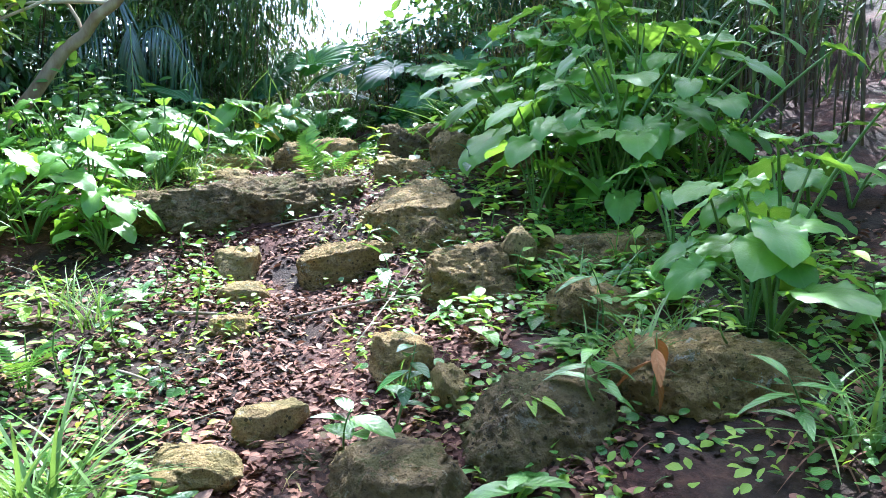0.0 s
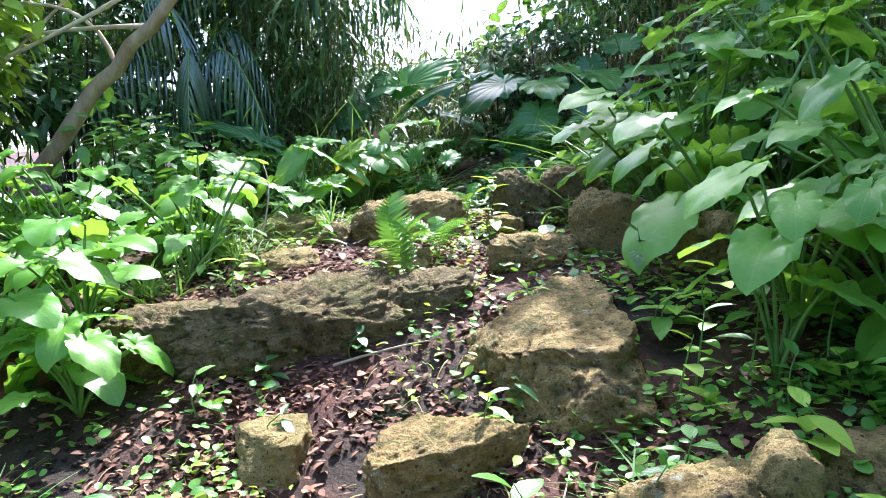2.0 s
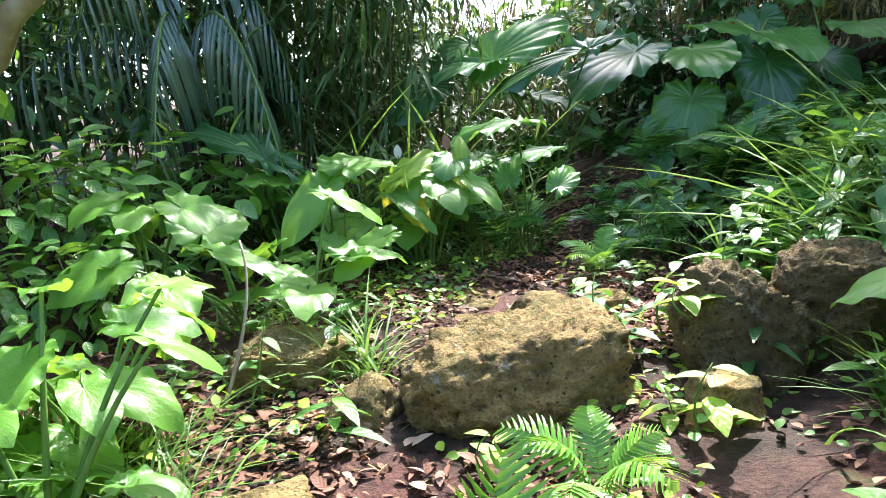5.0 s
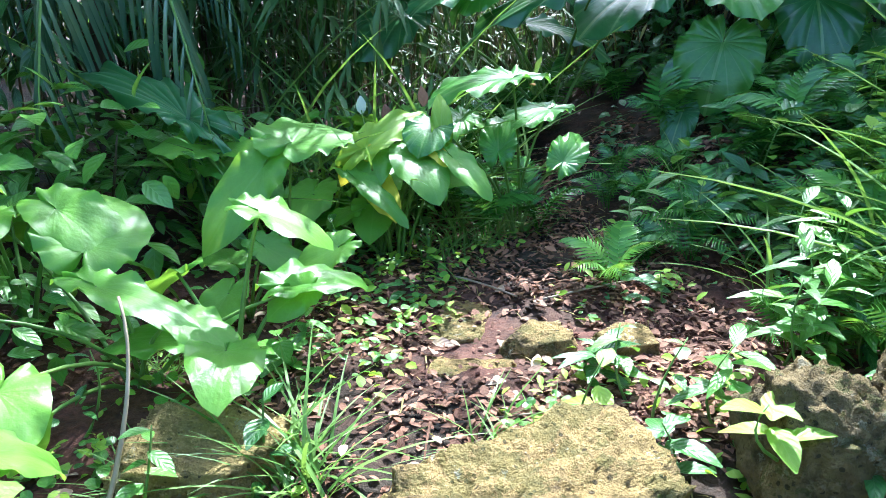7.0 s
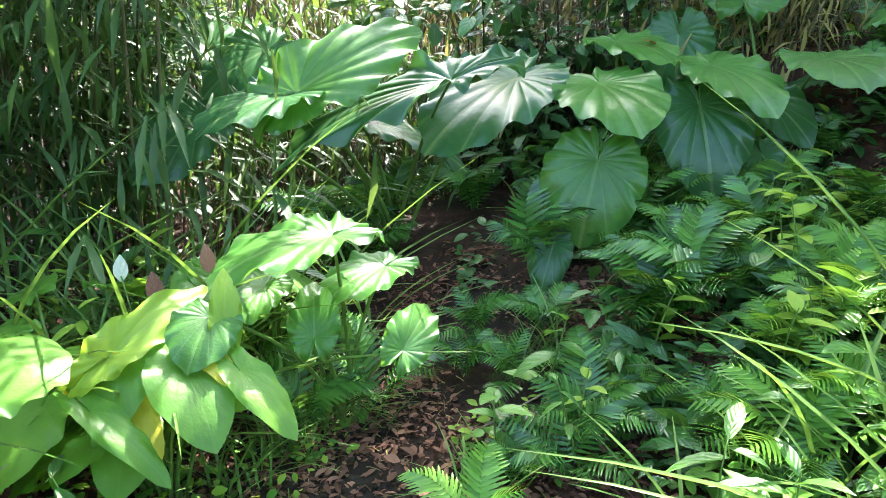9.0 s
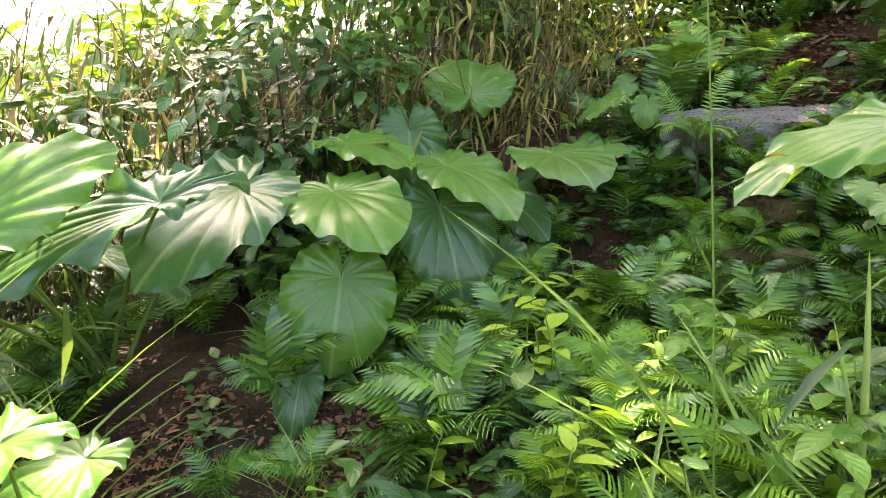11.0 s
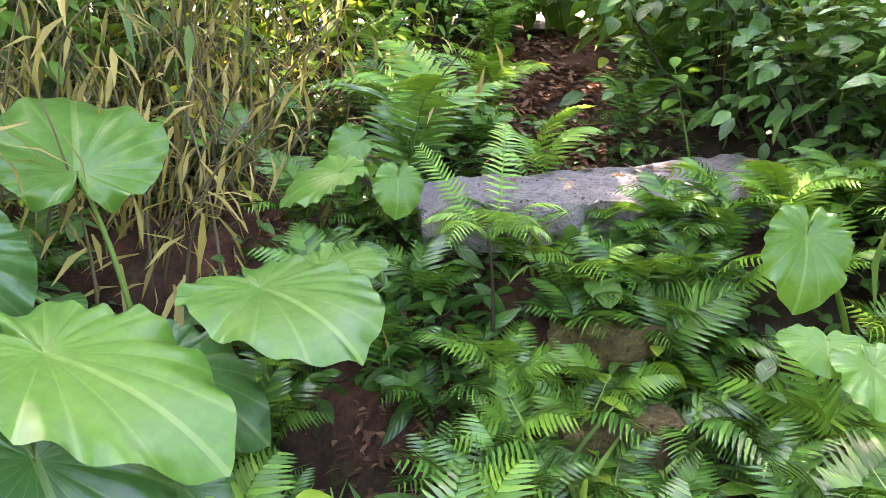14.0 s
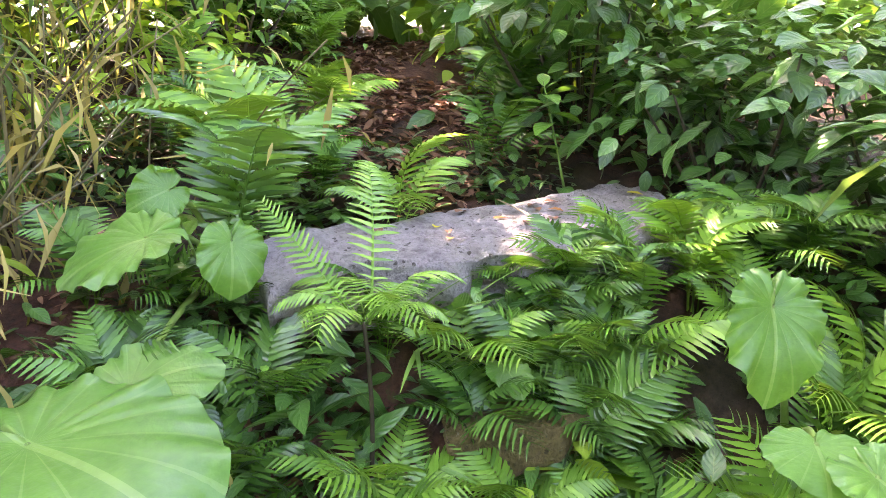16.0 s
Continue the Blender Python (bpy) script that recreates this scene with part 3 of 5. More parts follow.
def rock(place, size, seed, mat=None, turn=0.0, tilt=(0, 0), rough=0.16, label="mossy ochre limestone rock half sunk in soil", block=0.55, name="rock"):
    """Worn block: a subdivided box, rounded, broken by facets, noise and pits."""
    block, rough = min(0.9, block * 1.08), min(0.17, rough)
    bm = bmesh.new()
    bmesh.ops.create_cube(bm, size=2.0)
    cuts = 36 if max(size) > 0.4 else 18
    bmesh.ops.subdivide_edges(bm, edges=bm.edges[:], cuts=cuts, use_grid_fill=True)
    rg = random.Random(seed)
    sh = Vector((rg.uniform(-50, 50), rg.uniform(-50, 50), rg.uniform(-50, 50)))
    planes = [(Vector((rg.gauss(0, 1), rg.gauss(0, 1), rg.gauss(0, 0.6))).normalized(), rg.uniform(0.86, 1.12)) for _ in range(11)]
    for v in bm.verts:
        p = v.co.copy()
        s = p.normalized()
        p = p * block + s * (1 - block) * 1.25
        for n, d in planes:
            k = p.dot(n) - d
            if k > 0:
                p -= n * k * 0.96
        q = Vector((p.x * size[0], p.y * size[1], p.z * size[2])) * 3.2 + sh
        k = 0.7 * noise.noise(q) + 0.5 * noise.noise(q * 2.7) + 0.42 * noise.noise(q * 6.5) + 0.3 * abs(noise.noise(q * 14.0)) + 0.2 * noise.noise(q * 27.0)
        pit = max(0.0, noise.noise(q * 5.0 + sh) - 0.28)
        p += s * rough * 1.25 * (k - 1.8 * pit)
        v.co = Vector((p.x * size[0] / 2, p.y * size[1] / 2, p.z * size[2] / 2))
    me = bpy.data.meshes.new(name)
    bm.to_mesh(me)
    bm.free()
    me.materials.append(mat or M_ROCK)
    me.polygons.foreach_set("use_smooth", np.ones(len(me.polygons), dtype=bool))
    ob = new(name, me)
    ob.matrix_basis = pose(place[0], place[1], place[2] - 0.06 * size[2], tilt[0], tilt[1], turn)
    return tagged(ob, label, "rock", "loose rocks of the old steps")


def stick(a, b, radius, sag, mat=None, label="dry fallen stick lying on the soil", name="stick", fork=None):
    a, b = np.array(a, dtype=float), np.array(b, dtype=float)
    lines = [(arc((0, 0, 0), b - a, sag, 9, (0.5, 0.3, 0.5)), radius, radius * 0.55)]
    if fork is not None:
        mid = lines[0][0][4]
        lines.append((arc(mid, mid + np.array(fork), 0.02, 5), radius * 0.6, radius * 0.3))
    ob = new(name, tubes(name, lines, mat or M_TWIG, 6))
    ob.matrix_basis = pose(*a)
    return tagged(ob, label, "stick", "fallen sticks")


def palm_frond(tree, foot, tip, rise, rg, leaflets=44, length=0.55, hang=1.0, mat=None, width=1.0):
    """A feather frond: bowed midrib, and long leaflets that hang from both sides."""
    inv = tree.matrix_basis.inverted()
    foot, tip = np.array(inv @ Vector(foot)), np.array(inv @ Vector(tip))
    pts = arc(foot, tip, rise, 14)
    fr = part("frond", tubes("frond", [(pts, 0.016, 0.004)], M_STEM, 5), tree)
    ps, ds, ss = [], [], []
    for i in range(leaflets):
        v = 0.18 + 0.82 * (i // 2) / (leaflets // 2)
        q = v * 13
        a = int(min(12, q))
        p, d = pts[a] + (pts[a + 1] - pts[a]) * (q - a), unit(pts[a + 1] - pts[a])
        side = unit(np.cross(d, [0, 0, 1.0])) * (1 if i % 2 else -1)
        ps.append(p)
        ds.append(side * rg.uniform(0.35, 0.6) + d * 0.5 + np.array([0, 0, -hang * rg.uniform(0.7, 1.1)]))
        ss.append(length * (0.55 + 0.6 * math.sin(math.pi * v)) * rg.uniform(0.85, 1.1))
    shared = leaf_data(STRAP_WIDE, mat or M_PALM, "leaflet")
    for m in frames_of(np.array(ps), np.array(ds), np.array([0.2, -0.6, 0.8]), ss, width):
        part("leaflet", shared, fr, "", Matrix(m.tolist()))
    return fr

# ---- ground ----
def land(x, y):
    """Height of the ground: a slope up the path, a bank to one side, and the stone stair's rise beyond."""
    along = np.interp(y, [-60, -6, 0, 2.2, 4.3, 4.9, 5.4, 6.2, 7.0, 7.7, 9.6, 11, 14, 40], [-12, -1.4, -0.14, 0.34, 0.72, 0.93, 1.15, 1.3, 1.34, 1.40, 1.42, 1.5, 1.75, 2.4])
    cross = 0.13 * np.clip(x + 0.6, 0, 3) * np.clip((8.5 - y) / 2, 0, 1) + 0.08 * np.clip(-2.6 - x, 0, 4)
    s = 0.73 * x + 0.68 * y
    rise = np.interp(s, [3, 5.2, 5.8, 6.4, 7.9, 8.08, 8.4, 9.0, 10.9, 14, 40], [0.3, 1.3, 1.5, 1.82, 2.14, 2.36, 2.76, 2.98, 3.68, 4.2, 6.0])
    a = along + cross
    k = 0.12
    h = np.clip(0.5 + 0.5 * (rise - a) / k, 0, 1)
    return a * (1 - h) + rise * h + k * h * (1 - h)


def build_ground():
    xs = np.r_[-400, -150, -60, -30, np.arange(-14, -5, 0.5), np.arange(-5, 5, 0.07), np.arange(5, 14, 0.5), 30, 60, 150, 400]
    ys = np.r_[-400, -150, -60, -25, np.arange(-10, -1, 0.5), np.arange(-1, 13.5, 0.07), np.arange(13.5, 24, 0.5), 40, 80, 180, 500]
    gx, gy = np.meshgrid(xs, ys)
    z = land(gx, gy)
    near = (np.abs(gx) < 6) & (gy > -2) & (gy < 14)
    for i, j in zip(*np.nonzero(near)):
        q = Vector((gx[i, j], gy[i, j], 0))
        z[i, j] += 0.05 * noise.noise(q * 1.7) + 0.025 * noise.noise(q * 5.0) + 0.012 * noise.noise(q * 13.0)
    vs = np.c_[gx.ravel(), gy.ravel(), z.ravel()]
    n, m = len(xs), len(ys)
    a = (np.arange(m - 1)[:, None] * n + np.arange(n - 1)[None]).ravel()
    fs = np.c_[a, a + 1, a + n + 1, a + n]
    me = mesh_of("ground", vs, fs.tolist(), M_SOIL)
    return tagged(new("ground", me), "reddish brown forest soil sloping uphill, strewn with litter", "ground", kind="structure")


build_ground()
TRAIL = np.array([(0.0, -2), (-0.3, 2.0), (-0.75, 4.0), (-0.95, 4.7), (-1.5, 5.9), (-1.55, 6.8), (-1.4, 7.6), (-1.3, 8.8), (-0.9, 9.7), (-0.5, 9.75)])
UPPER = np.array([(2.75, 10.95), (4.6, 12.2)])


def off_trail(x, y):
    """Distance from the trodden line."""
    p, best = np.array([x, y]), 99.0
    if (x - 1.05) ** 2 + (y - 10.42) ** 2 < 0.06 or (abs(0.85 * (x - 2.33) - 0.53 * (y - 10.27)) < 0.74 and -0.16 < 0.53 * (x - 2.33) + 0.85 * (y - 10.27) < 0.34):
        return 0.0
    for a, b in (*zip(TRAIL[:-1], TRAIL[1:]), UPPER):
        t = np.clip(np.dot(p - a, b - a) / np.dot(b - a, b - a), 0, 1)
        best = min(best, float(np.linalg.norm(p - a - t * (b - a))))
    return best


WALKED = np.array([eye[:2] for _, eye, _, _ in PATH])


def clear_of_walk(x, y, d):
    return float(np.min(np.linalg.norm(WALKED - np.array([x, y]), axis=1))) > d and not (abs(x + 0.75) < d and 3.9 < y < 5.2)

# ---- rocks and slabs ----
rock((-0.22, 5.02, 1.02), (0.62, 0.80, 0.40), 21, M_ROCK, 12, (12, -3), 0.10, "large flat limestone slab with pale lichen patches", 0.8)
rock((-0.10, 4.70, 0.92), (0.50, 0.40, 0.34), 22, M_ROCK, -8, (10, -4), 0.12, "cracked limestone block with pale lichen", 0.75)
rock((-0.56, 4.42, 0.79), (0.52, 0.34, 0.30), 23, M_ROCK, 24, (6, -8), 0.14, "pitted ochre limestone block beside the trail", 0.75)
rock((0.18, 3.90, 0.77), (0.50, 0.42, 0.40), 24, M_ROCK, 18, (4, -4), 0.15, "squared limestone block with mossy top", 0.78)
rock((0.40, 4.02, 0.93), (0.20, 0.18, 0.22), 25, M_ROCK_PALE, 30, (0, 15), 0.25, "small pointed ochre stone on a block", 0.4)
rock((0.85, 4.15, 0.88), (0.62, 0.34, 0.24), 26, M_ROCK, 8, (3, -4), 0.12, "long low limestone block in shade", 0.75)
rock((0.93, 2.62, 0.62), (0.62, 0.42, 0.36), 27, M_ROCK, -4, (5, 3), 0.12, "big mossy limestone block", 0.75)
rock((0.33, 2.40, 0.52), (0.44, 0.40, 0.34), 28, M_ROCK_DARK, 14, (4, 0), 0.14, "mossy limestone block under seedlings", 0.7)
rock((-0.10, 2.18, 0.42), (0.40, 0.34, 0.28), 29, M_ROCK_DARK, -20, (4, -3), 0.16, "dark limestone block", 0.65)
rock((-0.45, 2.05, 0.33), (0.34, 0.26, 0.16), 30, M_ROCK, 35, (3, 4), 0.16)
rock((-0.14, 3.0, 0.60), (0.22, 0.2, 0.2), 31, M_ROCK, 10, (0, 5), 0.18)
rock((0.06, 2.78, 0.56), (0.12, 0.26, 0.16), 32, M_ROCK_PALE, 10, (0, 5), 0.18)
rock((0.66, 3.35, 0.74), (0.4, 0.3, 0.26), 33, M_ROCK, 40, (6, 5), 0.18)
rock((-0.58, 2.66, 0.47), (0.30, 0.12, 0.12), 34, M_ROCK_PALE, 48, (0, 4), 0.12, "pale elongated stone in sunlit leaf litter", 0.8)
rock((-0.72, 2.35, 0.42), (0.26, 0.2, 0.12), 35, M_ROCK_PALE, 10, (0, 4), 0.16)
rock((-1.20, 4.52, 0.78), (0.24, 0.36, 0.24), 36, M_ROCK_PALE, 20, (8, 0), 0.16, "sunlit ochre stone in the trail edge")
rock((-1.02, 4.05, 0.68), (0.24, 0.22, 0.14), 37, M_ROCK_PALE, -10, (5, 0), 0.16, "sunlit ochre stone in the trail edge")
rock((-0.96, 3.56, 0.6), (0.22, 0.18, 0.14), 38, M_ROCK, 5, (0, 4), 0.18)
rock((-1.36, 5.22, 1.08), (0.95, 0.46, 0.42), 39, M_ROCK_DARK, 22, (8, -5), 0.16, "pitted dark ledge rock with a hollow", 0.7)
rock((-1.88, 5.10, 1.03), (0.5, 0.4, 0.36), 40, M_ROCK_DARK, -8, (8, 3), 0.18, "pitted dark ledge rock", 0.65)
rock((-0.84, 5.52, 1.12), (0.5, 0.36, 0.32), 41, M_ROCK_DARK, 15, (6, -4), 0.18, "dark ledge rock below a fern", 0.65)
rock((0.08, 6.06, 1.45), (0.38, 0.36, 0.38), 42, M_ROCK, 20, (6, 3), 0.2, "rough pitted limestone boulder", 0.5)
rock((-0.30, 5.95, 1.30), (0.44, 0.34, 0.28), 43, M_ROCK, 0, (5, -4), 0.18)
rock((0.55, 5.55, 1.42), (0.36, 0.3, 0.26), 44, M_ROCK, 30, (5, 5), 0.18)
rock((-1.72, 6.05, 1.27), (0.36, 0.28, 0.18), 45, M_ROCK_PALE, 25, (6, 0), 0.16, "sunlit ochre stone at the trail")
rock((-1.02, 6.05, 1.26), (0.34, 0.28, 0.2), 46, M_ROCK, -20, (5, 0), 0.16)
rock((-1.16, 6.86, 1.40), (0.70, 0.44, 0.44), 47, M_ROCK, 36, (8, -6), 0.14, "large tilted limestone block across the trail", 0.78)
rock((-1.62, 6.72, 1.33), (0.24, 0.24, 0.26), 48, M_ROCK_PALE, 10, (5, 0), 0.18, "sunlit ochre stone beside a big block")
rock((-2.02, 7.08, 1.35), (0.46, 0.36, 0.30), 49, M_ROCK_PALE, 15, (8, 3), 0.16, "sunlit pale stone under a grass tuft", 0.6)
rock((-1.40, 7.72, 1.36), (0.32, 0.22, 0.12), 50, M_ROCK, 15, (6, 0), 0.12, "flat stone sunk in the trail", 0.8)
rock((-1.19, 7.95, 1.38), (0.24, 0.22, 0.16), 51, M_ROCK, 5, (6, 0), 0.15)
rock((-0.90, 7.98, 1.39), (0.22, 0.2, 0.16), 52, M_ROCK, 25, (6, 0), 0.15)
rock((-1.48, 8.12, 1.36), (0.22, 0.3, 0.1), 53, M_ROCK, 15, (6, 0), 0.12, "flat stone sunk in the trail", 0.8)
rock((-0.42, 7.18, 1.53), (0.36, 0.36, 0.46), 54, M_ROCK_DARK, 12, (4, 0), 0.26, "dark pitted limestone boulder beside the trail", 0.4)
rock((-0.05, 7.38, 1.56), (0.42, 0.40, 0.44), 55, M_ROCK_DARK, -15, (4, 0), 0.26, "dark pitted limestone boulder beside the trail", 0.4)
rock((-0.50, 6.80, 1.38), (0.24, 0.22, 0.2), 56, M_ROCK, 45, (4, 0), 0.24)
rock((-0.50, 5.0, 0.97), (0.14, 0.12, 0.12), 57, M_ROCK_PALE, 45, (4, 0), 0.2)


def slab(corner, along, deep, thick, turn, tilt, seed, label, mat=None):
    """Cast step: a thin block with chipped edges and a gritty top."""
    bm = bmesh.new()
    bmesh.ops.create_cube(bm, size=1.0)
    for v in bm.verts:
        v.co = Vector((v.co.x * along, v.co.y * deep, v.co.z * thick))
    bmesh.ops.subdivide_edges(bm, edges=bm.edges[:], cuts=34, use_grid_fill=True)
    for v in bm.verts:
        q = v.co * 6 + Vector((seed, 0, 0))
        u = v.co.x / along + 0.5
        edge = max(abs(v.co.x) / along, abs(v.co.y) / deep) * 2
        v.co.y *= 0.6 + 0.4 * min(1.0, 1.9 * u)
        chip = 0.035 * max(0.0, noise.noise(q * 1.3 + Vector((0, 4, 0)))) * (edge > 0.9)
        v.co += Vector((noise.noise(q) * 0.05, noise.noise(q + Vector((9, 0, 0))) * 0.06, noise.noise(q * 2) * 0.02 + noise.noise(q * 5) * 0.008 - (chip + 0.02 * max(0, edge - 0.85) / 0.15) * (v.co.z > 0)))
    me = bpy.data.meshes.new("stone_step")
    bm.to_mesh(me)
    bm.free()
    me.materials.append(mat or M_SLAB)
    ob = new("stone_step", me)
    ob.matrix_basis = pose(*corner, tilt[0], tilt[1], turn)
    return tagged(ob, label, "step", "old steps")


slab((2.29, 10.29, 2.945), 1.62, 0.50, 0.19, -31, (9, -2), 3, "wet grey concrete step slab strewn with dead leaves")
slab((1.86, 10.02, 2.56), 0.46, 0.26, 0.13, -34, (4, 0), 8, "narrow brown step stone among ferns", M_ROCK_DARK)
slab((1.66, 9.90, 2.33), 0.36, 0.26, 0.14, -38, (3, 0), 15, "mossy step stone hidden by ferns", M_ROCK_DARK)

# ---- far and overhead vegetation ----
rg = random.Random(5)


def tree(foot, points, radius, crowns, leaves, leaf, rg, bark, label, mat=None, tpl=None, sides=9):
    """Trunk, limbs to each crown clump, and leaves round the clumps."""
    t = thing("tree", foot, label, "tree", "trees over the trail")
    o = np.array(foot)
    pts = np.array(points, dtype=float) - o
    part("trunk", tubes("trunk", [(pts, radius, radius * 0.55)], bark, sides), t)
    lines, ps, ds, ss = [], [], [], []
    for cx, cy, cz, r in crowns:
        c = np.array([cx, cy, cz]) - o
        j = pts[min(len(pts) - 1, int(len(pts) * rg.uniform(0.55, 1.0)))]
        lines.append((arc(j, c, rg.uniform(-0.3, 0.3), 8, (0.4, 0.2, 0.6)), radius * 0.26, 0.008))
        subs = [c + np.array([rg.gauss(0, r * 0.6), rg.gauss(0, r * 0.6), rg.gauss(0, r * 0.35)]) for _ in range(9)]
        for q in subs:
            lines.append((arc(c, q, 0.05, 4), 0.015, 0.004))
        for _ in range(leaves):
            q = subs[rg.randrange(9)]
            off = np.array([rg.gauss(0, r * 0.24), rg.gauss(0, r * 0.24), rg.gauss(0, r * 0.16)])
            ps.append(q + off)
            ds.append(off + np.array([rg.gauss(0, 0.2), rg.gauss(0, 0.2), -0.12]))
            ss.append(leaf * rg.uniform(0.6, 1.3))
    for ln in lines[:: 10]:
        part("limb", tubes("limb", [ln], bark, 6), t)
    tagged(part("twig", tubes("twig", [ln for i, ln in enumerate(lines) if i % 10], bark, 4), t), kind="stuff")
    ups = np.array([[rg.gauss(0, 0.4), rg.gauss(0, 0.4), 1.0] for _ in ps])
    tagged(part("crown", joined("crown", tpl or SMALL, frames_of(np.array(ps), np.array(ds), ups, ss), mat or M_CANOPY), t), kind="stuff")
    return t


def straight(x, y, top, lean=(0, 0)):
    z = float(land(x, y)) - 0.2
    return (x, y, z), [(x + lean[0] * v * v, y + lean[1] * v * v, z + top * v) for v in np.linspace(0, 1, 9)]


# unseen trees added beside the trail; their crowns over it block the sun
for x, y, top, crowns in (
    (2.9, 4.6, 6.0, [(1.6, 8.4, 6.2, 0.8), (1.3, 6.6, 6.2, 1.1), (1.0, 9.5, 6.3, 0.8)]),
    (1.5, 13.6, 6.0, [(0.9, 11.2, 6.3, 0.7), (0.2, 13.3, 5.2, 0.9), (-0.25, 13.6, 6.4, 0.9), (0.7, 13.4, 6.6, 1.0), (2.9, 13.0, 6.3, 1.1), (-0.1, 12.9, 6.2, 0.7), (1.8, 12.9, 6.5, 0.9), (3.2, 11.4, 6.6, 0.9)]),
    (-5.2, 4.2, 6.0, [(-4.6, 4.6, 5.6, 1.2), (-5.4, 6.4, 6.4, 1.4), (-4.4, 8.2, 6.4, 1.1)]),
):
    foot, pts = straight(x, y, top, (-0.5 if x > 0 else 0.4, 0.2))
    tree(foot, pts, 0.11, crowns, 760, 0.21, rg, M_BARK_DARK, "unseen tree added to block sun, dark bark and green crown")

# pale crooked tree by the sunlit plants
foot = (-4.1, 7.0, float(land(-4.1, 7.0)) - 0.1)
tree(foot, [foot, (-4.15, 7.15, 1.72), (-3.98, 7.2, 1.9), (-3.80, 7.16, 2.06), (-3.66, 7.2, 2.27), (-3.5, 7.2, 2.47), (-3.34, 7.24, 2.60), (-3.2, 7.2, 2.76), (-3.02, 7.2, 2.88), (-2.86, 7.2, 3.07), (-2.7, 7.3, 3.4), (-2.62, 7.4, 4.0)], 0.074,
     [(-4.05, 7.0, 3.05, 0.38), (-4.25, 7.0, 2.5, 0.3), (-4.5, 7.1, 2.8, 0.5), (-4.1, 7.3, 3.6, 0.6), (-4.7, 6.7, 2.4, 0.5)], 130, 0.15, rg, M_BARK, "crooked pale-barked small tree with light green leaves", M_LIME, OVATE)

# bamboo and reed walls
for x, y, h, culms, leaves, sp, hang, label in (
    (-2.85, 10.3, 4.4, 26, 3800, 0.35, 0.35, "tall arching clump of grey-green bamboo"),
    (-3.9, 11.3, 5.0, 22, 3200, 0.6, 0.35, "dense dark clump of bamboo"),
    (-5.2, 10.6, 5.0, 22, 3200, 0.7, 0.35, "dense dark clump of bamboo"),
    (-6.2, 8.6, 5.0, 22, 3000, 0.7, 0.35, "dense dark clump of bamboo"),
    (-5.8, 6.6, 4.6, 20, 2400, 0.6, 0.35, "dense dark clump of bamboo"),
    (-1.9, 12.4, 1.15, 26, 1100, 0.5, 0.5, "low far clump of bamboo"),
    (-0.65, 12.3, 1.0, 24, 1100, 0.35, 0.5, "low far clump of bamboo"),
    (1.0, 12.5, 3.4, 26, 3000, 0.4, 0.35, "tall clump of slender bamboo"),
    (1.6, 13.6, 2.0, 26, 1500, 0.6, 0.6, "tall clump of slender bamboo"),
    (2.9, 6.9, 3.4, 40, 900, 0.5, 0.4, "dry bamboo thicket with bare stems"),
    (3.3, 5.2, 3.4, 40, 800, 0.5, 0.4, "dry bamboo thicket with bare stems"),
    (2.2, 7.9, 3.4, 24, 2400, 0.4, 0.6, "bamboo clump on the bank"),
):
    bamboo(ground_at(x, y), h, culms, leaves, rg, None, sp, (0.05 if x < 0 else -0.03, -0.12), 0.26, label, None, 0.1 if h < 3 else 0.2, hang)
bamboo(ground_at(-1.25, 11.9), 2.3, 6, 90, rg, M_GRASS, 0.3, (0.1, -0.1), 0.26, "thin open clump of tall reeds against the sky", None, 0.3, 0.2, 0.005, 0.3)
for x, y, h, culms, leaves, sp in ((-2.9, 12.2, 2.4, 26, 900, 0.5), (-3.6, 12.8, 3.2, 26, 1200, 0.5), (-2.45, 12.9, 2.2, 28, 1200, 0.4), (-1.4, 12.7, 1.0, 30, 1000, 0.4), (-0.4, 12.9, 1.1, 30, 1100, 0.4)):
    bamboo(ground_at(x, y), h, culms, leaves, rg, M_DRY, sp, (0.05, -0.1), 0.2, "dense clump of grey-brown dry bamboo", None, 0.02, 0.5, 0.008, 0.25)
# dry reeds behind the elephant ears
for x, y, h, straw in ((-1.5, 11.6, 1.5, 0), (-0.6, 11.6, 1.7, 1), (0.25, 11.75, 1.5, 1), (0.95, 12.0, 1.3, 1), (1.6, 12.2, 1.1, 1), (2.3, 12.9, 1.4, 1), (-2.4, 11.6, 1.8, 0), (1.35, 11.7, 0.9, 1), (1.0, 11.3, 0.7, 1), (1.5, 12.05, 0.8, 1), (1.95, 12.1, 0.8, 1), (1.2, 11.6, 0.7, 1), (1.75, 11.75, 0.6, 1)):
    bamboo(ground_at(x, y), h, 14, 330 if h > 1 else 160, rg, M_STRAW if straw else M_BAMBOO, 0.3, (0, -0.1), 0.17, "clump of dry straw-coloured reeds" if straw else "clump of green reeds", M_CULM, 0.05, 0.5, 0.006, 0.22, 0.42)

